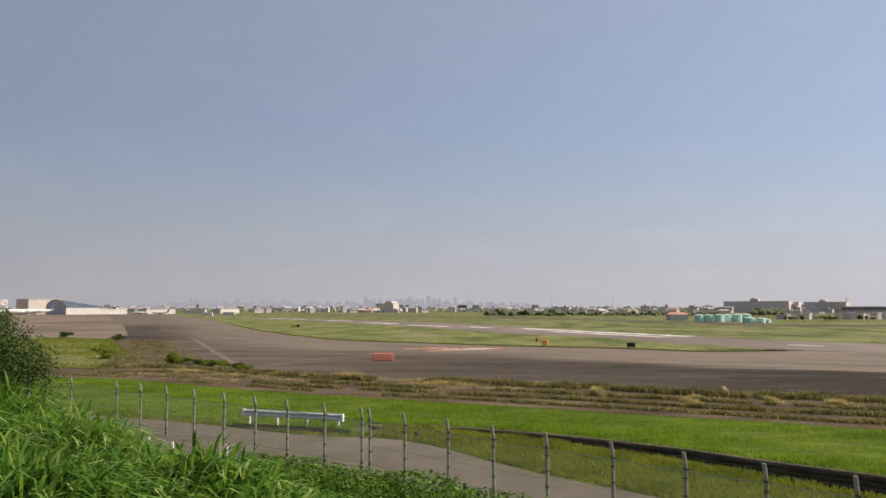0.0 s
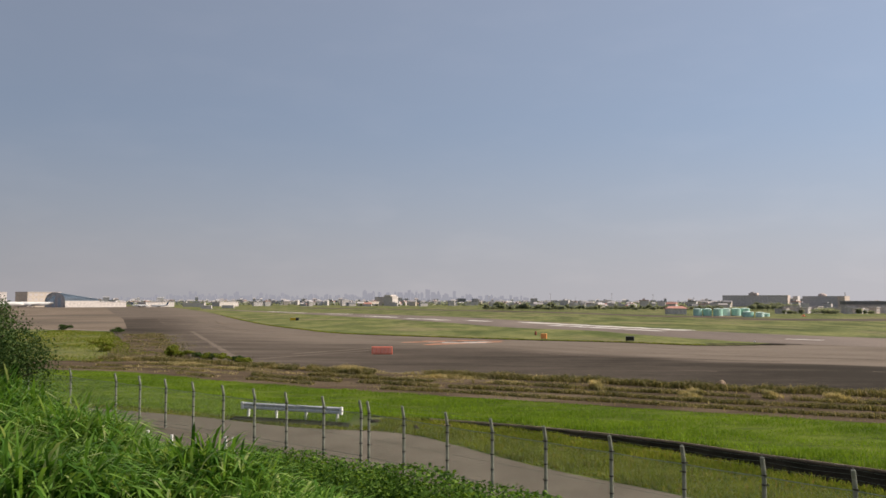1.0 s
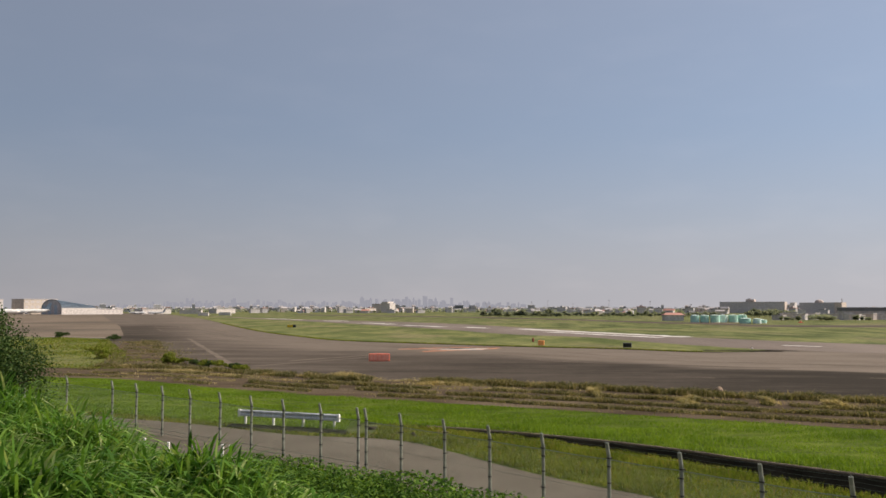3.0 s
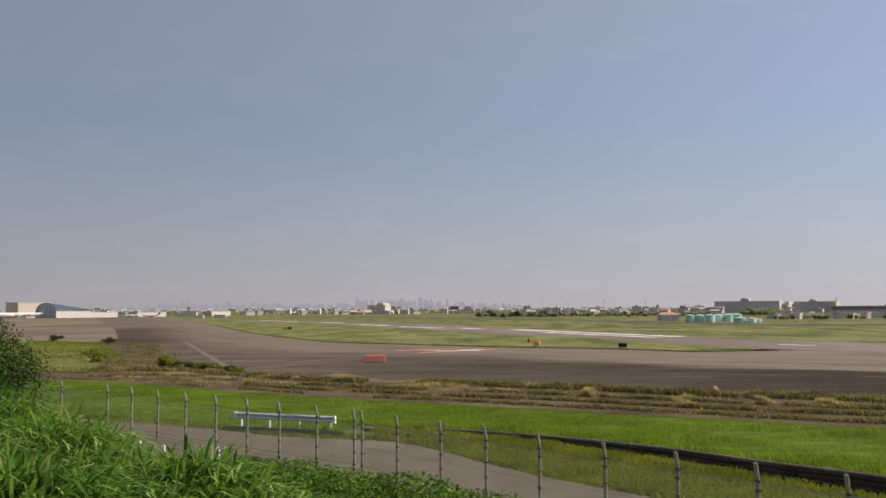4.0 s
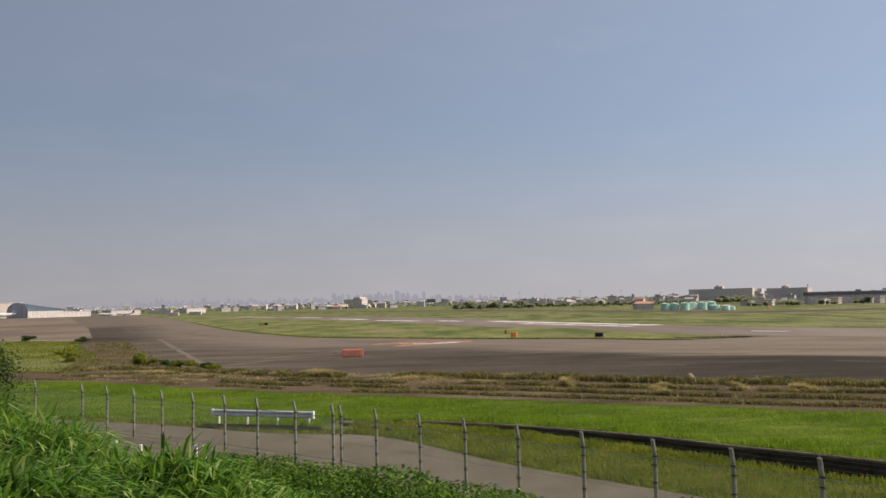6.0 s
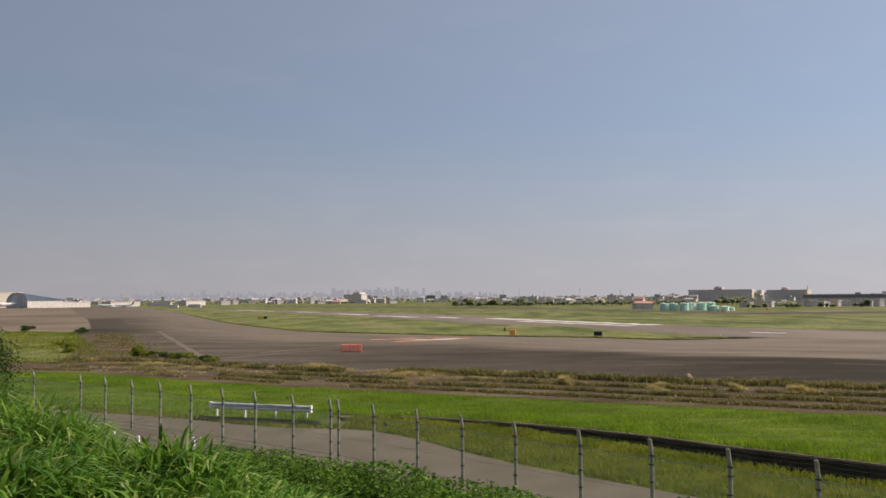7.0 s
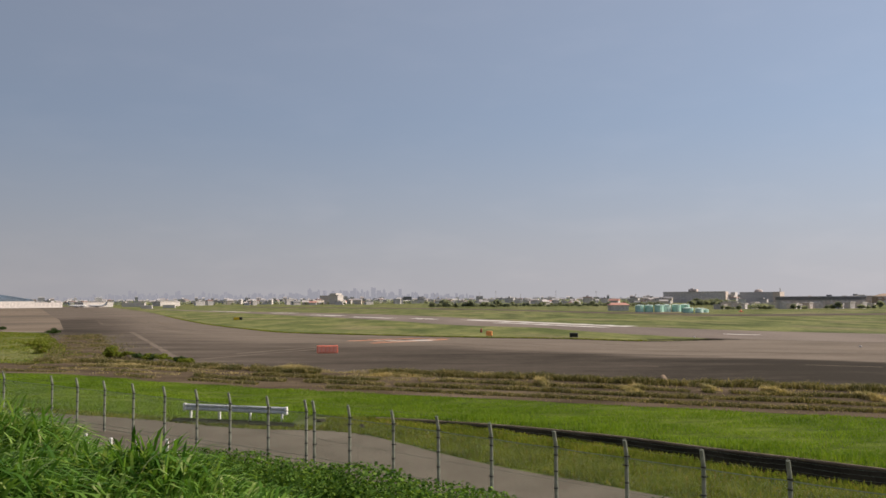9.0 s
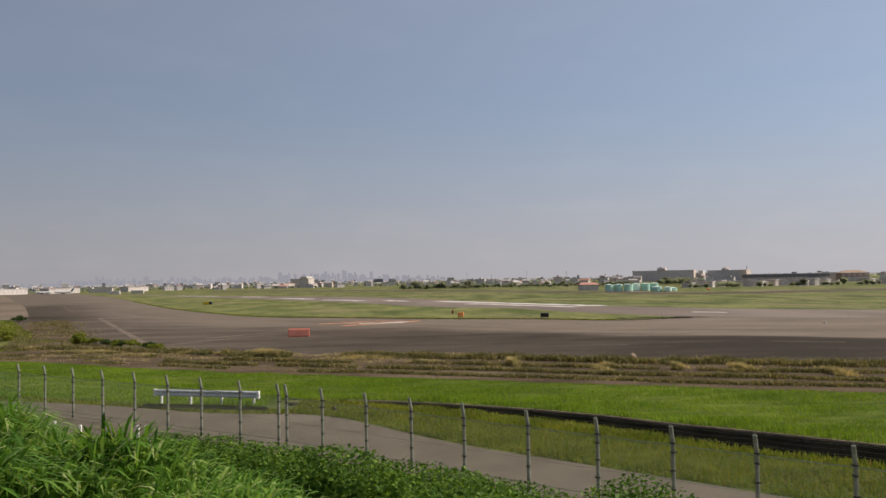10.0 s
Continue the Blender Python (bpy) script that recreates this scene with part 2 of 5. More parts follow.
M_OFFICE = plain("blue_grey_wall", (0.43, 0.425, 0.455), 0.8, 0, 0.08, 0.05)
M_ROOFRED = plain("pink_tile_roof", (0.52, 0.27, 0.22), 0.8, 0, 0.1, 0.2)
M_ROOFGREY = plain("grey_roof", (0.18, 0.18, 0.19), 0.8, 0, 0.1, 0.1)
M_GLASS = plain("window_glass", (0.49, 0.45, 0.445), 0.35, 0, 0.1, 0.1)
M_HAZE = plain("far_city_haze_glow", (0.03, 0.03, 0.035), 1.0, 0, 0.06, 0.004)
# haze over the far towers is put in as an even emission
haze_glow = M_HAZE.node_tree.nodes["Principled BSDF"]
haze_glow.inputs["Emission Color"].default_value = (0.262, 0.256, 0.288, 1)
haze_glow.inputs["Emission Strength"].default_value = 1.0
# wall grey raised in colour to stand for haze before the nearer town
M_HAZE_NEAR = plain("haze_pale_wall", (0.50, 0.48, 0.48), 1.0, 0, 0.08, 0.02)

rng = np.random.default_rng(7)


# ---- builders ----
def mesh_of(name, verts, faces, material, smooth=True):
    me = bpy.data.meshes.new(name)
    verts, faces = np.asarray(verts, np.float32), np.asarray(faces, np.int32)
    k = faces.shape[1]
    me.vertices.add(len(verts))
    me.vertices.foreach_set("co", verts.ravel())
    me.loops.add(faces.size)
    me.loops.foreach_set("vertex_index", faces.ravel())
    me.polygons.add(len(faces))
    me.polygons.foreach_set("loop_start", np.arange(0, faces.size, k, dtype=np.int32))
    me.polygons.foreach_set("use_smooth", np.full(len(faces), smooth))
    me.update(calc_edges=True)
    me.materials.append(material)
    return me


def part(name, bm, material, parent=None, label=""):
    me = bpy.data.meshes.new(name)
    bm.to_mesh(me)
    bm.free()
    me.materials.append(material)
    ob = new(name, me)
    ob.parent = parent
    return tagged(ob, label)


def thing(name, label, category, group="", x=0.0, y=0.0, z=0.0, turn=0.0):
    ob = new(name)
    ob.matrix_basis = pose(x, y, z, 0, 0, turn)
    return tagged(ob, label, category, group)


def box(bm, x0, x1, y0, y1, z0, z1, bevel=0.0):
    made = bmesh.ops.create_cube(bm, size=1.0, matrix=Matrix.LocRotScale(
        ((x0 + x1) / 2, (y0 + y1) / 2, (z0 + z1) / 2), None, (x1 - x0, y1 - y0, z1 - z0)))
    if bevel:
        edges = list({e for v in made["verts"] for e in v.link_edges})
        bmesh.ops.bevel(bm, geom=edges, offset=bevel, segments=1, affect="EDGES")
    return bm


def boxed(*args, bevel=0.0):
    return box(bmesh.new(), *args, bevel=bevel)


def tube(bm, points, radius, sides=8):
    """A pipe along points; radius may be one number or one a point."""
    radii = radius if isinstance(radius, (list, tuple)) else [radius] * len(points)
    whole = Vector(points[-1]) - Vector(points[0])
    side = Vector([1.0 if k == min(range(3), key=lambda c: abs(whole[c])) else 0.0 for k in range(3)])
    rings = []
    for i, p in enumerate(points):
        p = Vector(p)
        d = (Vector(points[min(i + 1, len(points) - 1)]) - Vector(points[max(i - 1, 0)])).normalized()
        u = (side - d * side.dot(d)).normalized()
        w = d.cross(u)
        rings.append([bm.verts.new(p + u * math.cos(a) * radii[i] + w * math.sin(a) * radii[i])
                      for a in (2 * math.pi * k / sides for k in range(sides))])
    for r, s in zip(rings, rings[1:]):
        for k in range(sides):
            bm.faces.new((r[k], r[(k + 1) % sides], s[(k + 1) % sides], s[k]))
    bm.faces.new(rings[0][::-1])
    bm.faces.new(rings[-1])
    return bm


def curve(points, step=12):
    """A smooth line through a few points (Catmull-Rom)."""
    p = [np.array(q, float) for q in points]
    p = [2 * p[0] - p[1], *p, 2 * p[-1] - p[-2]]
    out = []
    for a, b, c, d in zip(p, p[1:], p[2:], p[3:]):
        for t in np.arange(step) / step:
            out.append(0.5 * (2 * b + (c - a) * t + (2 * a - 5 * b + 4 * c - d) * t**2 + (3 * b - a - 3 * c + d) * t**3))
    return np.array([*out, p[-2]])


def sheet(name, outline, z, material, label, category, wobble=0.0, depth=0.06):
    """A flat slab with the given outline, its top at z."""
    pts = np.array(outline, float)
    if wobble:
        pts = pts + rng.normal(0, wobble, pts.shape) * np.minimum(1, np.linalg.norm(pts, axis=1, keepdims=True) / 100)
    bm = bmesh.new()
    top = bm.faces.new([bm.verts.new((x, y, z)) for x, y in pts])
    if top.calc_area() and top.normal.z < 0:
        top.normal_flip()
    bm.normal_update()
    if top.normal.z < 0:
        bmesh.ops.reverse_faces(bm, faces=[top])
    bmesh.ops.triangulate(bm, faces=bm.faces[:])
    ob = part(name, bm, material)
    return tagged(ob, label, category, kind="structure")


def blades(x, y, z, height, width, lean, tilt, levels=3, droop=0.5):
    """Arching blades, each a tapering strip: arrays of roots, heights, widths, the way each leans (radians) and how far."""
    n = len(x)
    t = np.linspace(0, 1, levels + 1)[None, :]
    reach = height[:, None] * tilt[:, None] * t**1.7
    rise = height[:, None] * (t - droop * tilt[:, None] * t**3)
    cx = x[:, None] + np.cos(lean)[:, None] * reach
    cy = y[:, None] + np.sin(lean)[:, None] * reach
    cz = z[:, None] + rise
    face = lean + math.pi / 2 + rng.normal(0, 0.5, n)
    w = width[:, None] * 0.5 * np.array([0.7, *([1.0] * (levels - 1)), 0.08])[None, :]
    dx, dy = np.cos(face)[:, None] * w, np.sin(face)[:, None] * w
    v = np.stack([np.stack([cx - dx, cy - dy, cz], -1), np.stack([cx + dx, cy + dy, cz], -1)], 2).reshape(-1, 3)
    base = (np.arange(n) * (levels + 1) * 2)[:, None]
    row = np.arange(levels)[None, :] * 2
    q = np.stack([base + row, base + row + 1, base + row + 3, base + row + 2], -1).reshape(-1, 4)
    return v, q


def leaves(p, size, up=0.6):
    """Small folded leaves at the points p, facing mostly outward and up."""
    n = len(p)
    nrm = rng.normal(0, 1, (n, 3))
    nrm[:, 2] = np.abs(nrm[:, 2]) + up
    nrm /= np.linalg.norm(nrm, axis=1, keepdims=True)
    a = np.cross(nrm, rng.normal(0, 1, (n, 3)))
    a /= np.linalg.norm(a, axis=1, keepdims=True)
    b = np.cross(nrm, a)
    s = size[:, None]
    v = np.stack([p - a * s * 0.55, p + b * s * 0.36 - a * s * 0.05 + nrm * s * 0.1, p + a * s * 0.6 - nrm * s * 0.08, p - b * s * 0.36 - a * s * 0.05 + nrm * s * 0.1], 1)
    return v.reshape(-1, 3), (np.arange(n) * 4)[:, None] + np.arange(4)[None, :]


def stuff(name, v, q, material, label, category):
    return tagged(new(name, mesh_of(name, v, q, material)), label, category, kind="stuff")


# ---- ground ----
FIELD = np.array((0.67, 0.74))      # the way from the bank down to the field
COPING = [(-4.6, 42.7), (0.2, 41.1), (5.5, 38.2), (9.7, 34.8), (12.1, 32.1), (15.2, 29.0), (22.0, 21.5), (34.0, 8.0)]
DITCH = curve(COPING, 6)
ROAD_EDGE = [(-30, 50.5), (-19.2, 45.6), (-12.5, 42.3), (-6.9, 38.8), (-2.1, 37.2), (0.4, 34.2), (3.3, 29.7), (6.5, 26.0), (12.0, 19.8), (22.0, 8.5)]
GRASS_FAR = [(-60, 80), (-27, 68.6), (-18.3, 62.7), (-8.5, 56.2), (0.5, 51.3), (6.9, 47.9), (12.5, 44.7), (21.1, 40.2), (40, 30.5), (70, 15)]
WEED_FAR = [(-36, 84.5), (-24.9, 81.0), (-17.0, 75.5), (-10.7, 70.9), (-3.8, 67.4), (5.0, 64.2), (12.8, 60.1), (17.8, 57.0), (27.8, 52.5), (48, 43), (80, 28)]


def along(points):
    c = curve(points, 8)
    return lambda x: np.interp(x, c[:, 0], c[:, 1])


coping_y, road_y, far_y, weed_y = along(COPING), along(ROAD_EDGE), along(GRASS_FAR), along(WEED_FAR)


def ditch_wide(x):
    return np.interp(x, [-5, 0, 3, 6, 9.5, 12, 16], [0.6, 0.8, 1.1, 1.8, 2.9, 3.6, 4.0])


def bank(x, y):
    """Height of the ground: a grassy bank that falls to a level field, with a ditch in it."""
    s = x * FIELD[0] + y * FIELD[1]
    z = np.interp(s, [-30, -6, 1.8, 3.2, 6, 9.3, 11, 13, 14.8, 15.6], [0, 4.5, 4.5, 4.44, 3.4, 2.3, 1.74, 0.8, 0.1, 0])
    z = z + np.where((s > 1) & (s < 15), 0.10 * np.sin(x * 1.7 + y * 0.6) * np.sin(y * 1.3 - x * 0.4), 0)
    d = (coping_y(x) - y) * 0.8
    cut = np.interp(x, [-1.5, 1, 5], [0.2, 0.6, 1.25])
    return np.where((d > -0.2) & (d < ditch_wide(x)) & (x > -1.2) & (x < 34), -cut, z)


def steps(lo, hi, fine, far):
    mid = np.arange(lo, hi + fine, fine)
    grow, a = [], fine
    while sum(grow) < far:
        a *= 1.22
        grow.append(a)
    tail = np.cumsum(grow)
    return np.concatenate([(lo - tail)[::-1], mid, mid[-1] + tail])


gx, gy = steps(-34, 34, 0.4, 4700), steps(-6, 52, 0.4, 4700)
X, Y = np.meshgrid(gx, gy)
Z = bank(X, Y)
near = np.hypot(X, Y) < 60
Z = Z + np.where(near & (Z < 0.05) & (Z > -0.05), rng.normal(0, 0.012, Z.shape) - 0.012, 0)
idx = np.arange(X.size).reshape(X.shape)
quads = np.stack([idx[:-1, :-1], idx[:-1, 1:], idx[1:, 1:], idx[1:, :-1]], -1).reshape(-1, 4)
ground = new("ground", mesh_of("ground", np.stack([X, Y, Z], -1).reshape(-1, 3), quads, M_GROUND, True))
tagged(ground, "wide green grass ground with a bank and ditch", "ground", kind="structure")

RUN_FAR = [(-330, 950), (-114, 506), (-51, 410), (3.4, 319), (28.4, 239), (41.8, 196), (52.1, 166), (71.2, 134.7), (100, 112), (160, 72), (240, 20)]
pave = [*map(tuple, curve(WEED_FAR, 5)), (150, -10), (240, 20), *map(tuple, curve(RUN_FAR, 5)[::-1][1:]), (-480, 950), (-420, 760), (-300, 450),
        (-225, 331), (-125, 190), (-84, 170), (-63, 160), (-47, 120), (-36, 90)]
sheet("pavement_old_asphalt", pave, 0.02, M_DARK, "dark brown weathered asphalt of an airfield", "pavement")
ISLAND_LOW = [(46, 113.3), (34.7, 111), (25.5, 119), (14, 125), (1.4, 134), (-8, 141), (-18.8, 151), (-27.8, 169), (-43.5, 205), (-66, 269), (-87, 331), (-148, 506), (-300, 900)]
ISLAND_UP = [(-290, 905), (-139, 537), (-88, 430), (-54, 358), (-27, 297), (-0.6, 233), (14.7, 187), (29.7, 166), (32.8, 154), (37.8, 135), (44, 119.8)]
DARK_TOP = [(150, 25), (90, 51), (60, 65), (40, 75.8), (32.9, 79.3), (26.6, 83), (19.6, 91.8), (14.1, 97), (7, 105), (-2.5, 112.5), (-11.2, 116.6), (-21, 123), (-33.5, 147), (-51, 180), (-75, 255), (-150, 480), (-330, 960)]
taxi = [*map(tuple, curve(DARK_TOP, 6)), (-480, 960), *map(tuple, curve(ISLAND_LOW, 6)[::-1]), (75, 120), (165, 60)]


def inside(px, py, outline):
    """Which points lie within a closed outline."""
    odd = np.zeros(px.shape, bool)
    for (x0, y0), (x1, y1) in zip(outline, outline[1:] + outline[:1]):
        if y0 != y1:
            odd ^= ((y0 > py) != (y1 > py)) & (px < (x1 - x0) * (py - y0) / (y1 - y0) + x0)
    return odd


def smooth_step(v, lo, hi):
    t = np.clip((v - lo) / (hi - lo), 0, 1)
    return t * t * (3 - 2 * t)


def wear_at(px, py):
    """0 is tar-dark, 1 bleached: the taxiway is worn pale and fades into the old dark asphalt."""
    edge, gap = curve(DARK_TOP, 6), np.full(px.shape, 1e9)
    for p, q in zip(edge, edge[1:]):
        d = q - p
        t = np.clip(((px - p[0]) * d[0] + (py - p[1]) * d[1]) / (d @ d), 0, 1)
        gap = np.minimum(gap, np.hypot(px - p[0] - d[0] * t, py - p[1] - d[1] * t))
    gap = np.where(inside(px, py, taxi), gap, -gap) + 1.2 * np.sin(px * 0.31) * np.sin(py * 0.23 + px * 0.1)
    fade = np.interp(px, [-60, -20, 5, 22, 30], [16, 11, 9, 4, 1.6])
    far, slant = np.hypot(px, py), px / py
    old = np.interp(px, [-25, -5, 8, 20, 40], [0.40, 0.36, 0.27, 0.12, 0.02])
    old = np.where(px < -18, old + 0.2 * smooth_step(far, 130, 230), old)
    patch = smooth_step(slant, -0.44, -0.40) * (1 - smooth_step(slant, -0.30, -0.27)) * smooth_step(far, 150, 175) * (1 - smooth_step(far, 270, 330))
    old = old - 0.36 * patch
    t = smooth_step(gap, -fade, fade * 0.5)
    return old + (np.interp(px, [-40, 0, 25], [0.80, 0.86, 0.9]) - old) * t


def worn_surface():
    az = np.radians(np.arange(-33, 48.1, 0.2))
    far = 44 * 1.012 ** np.arange(0, 262)
    A, D = np.meshgrid(az, far)
    px, py = np.sin(A) * D, np.cos(A) * D
    k = np.arange(px.size).reshape(px.shape)
    q = np.stack([k[:-1, :-1], k[:-1, 1:], k[1:, 1:], k[1:, :-1]], -1).reshape(-1, 4)
    v = np.stack([px, py, np.full(px.shape, 0.034)], -1).reshape(-1, 3)
    q = q[inside(v[q, 0].mean(1), v[q, 1].mean(1), pave)]
    used, q = np.unique(q, return_inverse=True)
    v, q = v[used], q.reshape(-1, 4)[:, ::-1]
    me = mesh_of("pavement_taxiway", v, q, M_WEAR)
    me.attributes.new("wear", "FLOAT", "POINT").data.foreach_set("value", wear_at(v[:, 0], v[:, 1]).astype(np.float32))
    tagged(new("pavement_taxiway", me), "worn brown asphalt taxiway bleached pale along a curve", "taxiway", kind="structure")


worn_surface()
run = [*map(tuple, curve(ISLAND_UP, 6)[::-1]), *map(tuple, curve(RUN_FAR, 6)), (200, 30), (60, 105)]
sheet("pavement_runway", run, 0.06, M_RUNWAY, "grey asphalt runway with white markings", "runway")
island = [*map(tuple, curve(ISLAND_LOW, 6)), *map(tuple, curve(ISLAND_UP, 6))]
sheet("ground_island", island, 0.12, M_ISLAND, "mown grass island between taxiway and runway", "grass", 0.12)
sheet("pavement_apron", [(-84, 172), (-64, 160), (-66, 176), (-100, 262), (-150, 380), (-300, 740), (-410, 760), (-300, 450), (-225, 331), (-125, 190)], 0.05, M_APRON,
      "beige concrete apron slabs", "apron", 0.3)
sheet("pavement_dirt_strip", [*map(tuple, curve(GRASS_FAR, 6)), (82, 24), *map(tuple, curve(WEED_FAR, 6)[::-1]), (-48, 84)], 0.03, M_DIRT,
      "bare brown soil strip with weeds", "soil", 0.1)
strip = curve([(330, 300), (125, 262), (100, 300), (80, 345), (60, 425), (0, 545), (-120, 700)], 8)
sheet("pavement_far_strip", [*map(tuple, strip)] + [(x * 1.12, y * 1.12) for x, y in strip[::-1]], 0.05, M_MID, "far brown perimeter strip across the grass", "pavement", 1.0)
s_near = [(x, (15.2 - x * FIELD[0]) / FIELD[1]) for x in (24, 16, 8, 0, -8, -16, -24, -32)]
sheet("road_service", [*map(tuple, curve(ROAD_EDGE, 6)), *s_near], 0.025, M_ROAD, "grey-brown asphalt service road along a fence", "road", 0.1)

# ---- ditch ----
def ditch():
    top = DITCH[DITCH[:, 0] > -1.3]
    for name, width, z0, z1, m, off, label in (("wall_ditch", 0.16, -1.4, -0.04, M_CONCRETE, 0.1, "drainage ditch concrete wall, shade put into its dark colour"),
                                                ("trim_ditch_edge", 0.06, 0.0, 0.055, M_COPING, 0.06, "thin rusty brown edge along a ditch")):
        bm = bmesh.new()
        rows = []
        for i, (x, y) in enumerate(top):
            d = top[min(i + 1, len(top) - 1)] - top[max(i - 1, 0)]
            n = np.array((d[1], -d[0])) / np.hypot(*d)
            a, b = np.array((x, y)) + n * off, np.array((x, y)) + n * (off - width)
            rows.append([bm.verts.new(c) for c in ((*a, z0), (*a, z1), (*b, z1), (*b, z0))])
        for r, s in zip(rows, rows[1:]):
            for k in range(4):
                bm.faces.new((r[k], r[(k + 1) % 4], s[(k + 1) % 4], s[k]))
        bmesh.ops.recalc_face_normals(bm, faces=bm.faces[:])
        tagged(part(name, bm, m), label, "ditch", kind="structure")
    low = [(x - 0.1, y - 0.1) for x, y in top] + [(x - 0.6 * ditch_wide(x), y - ditch_wide(x)) for x, y in top[::-1]]
    sheet("ground_ditch_bed", low, -1.15, M_DITCH, "near-black bed of a ditch", "ditch")


ditch()

# ---- fence ----
BEND = np.array((-2.745, 30.05))
RIGHT_WAY = np.array((0.690, -0.724))
LEFT_WAY = np.array((-0.765, 0.644))
OUT = np.array((-0.73, -0.68))      # towards the public side

ARM = 0.085                         # how far the bent tops lean out


def fence_post(parent, x, y, arm=True, radius=0.05, height=1.92):
    pts = [(0, 0, 0), (0, 0, height - 0.06), (OUT[0] * 0.01, OUT[1] * 0.01, height)]
    if arm:
        pts.append((OUT[0] * ARM, OUT[1] * ARM, height + 0.33))
    ob = part("post", tube(bmesh.new(), pts, radius, 10), M_STEEL, parent)
    ob.location = (x, y, 0)
    for h in (0.12, 0.28, 0.72, 1.17, 1.6, height - 0.1):
        bm = tube(bmesh.new(), [(0, 0, h), (0, 0, h + 0.035)], radius + 0.012, 10)
        box(bm, radius * 0.8, radius + 0.05, -0.012, 0.012, h, h + 0.035)
        band = part("clamp", bm, M_BAND, ob)
        band.rotation_euler = (0, 0, rng.uniform(0, 6.28))
    if arm:
        for k in (0.3, 0.65, 0.98):
            part("wire_hook", tube(bmesh.new(), [(OUT[0] * ARM * k, OUT[1] * ARM * k, height + 0.33 * k),
                                                 (OUT[0] * ARM * k, OUT[1] * ARM * k, height + 0.33 * k + 0.05)], 0.012, 6), M_STEEL, ob)
    return ob


def fence_run(label, start, way, places, arms, last_bare=False):
    f = thing("chain_link_fence", label, "fence", x=start[0], y=start[1])
    spots = [way * s for s in places]
    for k, p in enumerate(spots):
        fence_post(f, p[0], p[1], arms[k])
    for p, q in zip(spots, spots[1:]):
        long = np.hypot(*(q - p))
        # woven mesh: two sets of slanting wires
        verts, faces, gap, top = [], [], 0.075, 1.74
        for slant in (1, -1):
            for u in np.arange(-top, long + top, gap):
                a, b = u, u + slant * top
                za, zb = 0.06, top + 0.06
                lo, hi = min(a, b), max(a, b)
                if hi <= 0 or lo >= long:
                    continue
                def cut(v):
                    w = min(max(v, 0), long)
                    return w, za + (w - a) / (b - a) * (zb - za)
                (u0, z0), (u1, z1) = cut(a), cut(b)
                if abs(u1 - u0) < 0.02:
                    continue
                n = len(verts)
                r = 0.0018
                for uu, zz in ((u0, z0), (u1, z1)):
                    c = p + way * uu
                    nrm = np.array((-way[1], way[0]))
                    verts += [(c[0] + nrm[0] * r, c[1] + nrm[1] * r, zz - r), (c[0] - nrm[0] * r, c[1] - nrm[1] * r, zz - r), (c[0], c[1], zz + 1.3 * r)]
                faces += [(n, n + 1, n + 4, n + 3), (n + 1, n + 2, n + 5, n + 4), (n + 2, n, n + 3, n + 5)]
        me = mesh_of("mesh_panel", verts, faces, M_WIRE)
        new("mesh_panel", me).parent = f
        for name, z, sag, r in (("top_wire", 1.80, 0.015, 0.012), ("middle_wire", 0.95, 0.01, 0.004), ("bottom_wire", 0.30, 0.015, 0.008), ("bottom_wire", 0.14, 0.02, 0.008)):
            pts = [(*(p + (q - p) * t), z - sag * 4 * t * (1 - t)) for t in (0, 0.25, 0.5, 0.75, 1)]
            part(name, tube(bmesh.new(), pts, r, 5), M_WIRE, f)
        for k in (0.3, 0.65, 0.98):
            o = OUT * ARM * k
            pts = [(*(p + o + (q - p) * t), 1.94 + 0.33 * k - 0.03 * 4 * t * (1 - t)) for t in (0, 0.25, 0.5, 0.75, 1)]
            part("barbed_wire", tube(bmesh.new(), pts, 0.002, 4), M_WIRE, f)
    return f


RIGHT_POSTS = [0.21, 2.1, 4.22, 6.19, 8.27, 10.51, 12.66, 14.71, 16.71, 18.75, 20.8, 22.8]
LEFT_POSTS = [0.21, 2.2, 4.36, 6.38, 8.5, 10.72, 12.91, 15.14, 17.36, 22.02, 27.0, 31.0]
fence_run("grey steel chain-link fence with outward bent posts", BEND, RIGHT_WAY, RIGHT_POSTS, [True] * 12)
fence_run("grey chain-link airfield fence beside a service road", BEND, LEFT_WAY, LEFT_POSTS, [True] * 10 + [False] * 2)


# ---- guardrail ----
def guardrail():
    g = thing("guardrail", "white steel guardrail on short posts beside road", "guardrail", x=-7.45, y=41.4, turn=-21.5)
    long = 2.78
    prof = [(-0.02, 0.39), (0.06, 0.43), (0.06, 0.49), (-0.02, 0.54), (-0.02, 0.57), (0.06, 0.62), (0.06, 0.68), (-0.02, 0.72)]
    bm = bmesh.new()
    rows = [[bm.verts.new((x, -y + off, z)) for y, z in prof] for x, off in ((-long, 0.0), (long, 0.0), (long, 0.006), (-long, 0.006))]
    for r, s in zip(rows, rows[1:] + rows[:1]):
        for k in range(len(prof) - 1):
            bm.faces.new((r[k], s[k], s[k + 1], r[k + 1]))
    part("beam", bm, M_RAIL, g)
    for x in (-long - 0.03, long + 0.03):
        part("end_cap", boxed(x - 0.07, x + 0.07, -0.09, 0.05, 0.37, 0.74, bevel=0.02), M_WPOST, g)
    for x in (-2.5, -0.87, 0.83, 2.55):
        part("post", tube(bmesh.new(), [(x, 0.06, 0), (x, 0.06, 0.66)], 0.065, 10), M_WPOST, g)


guardrail()
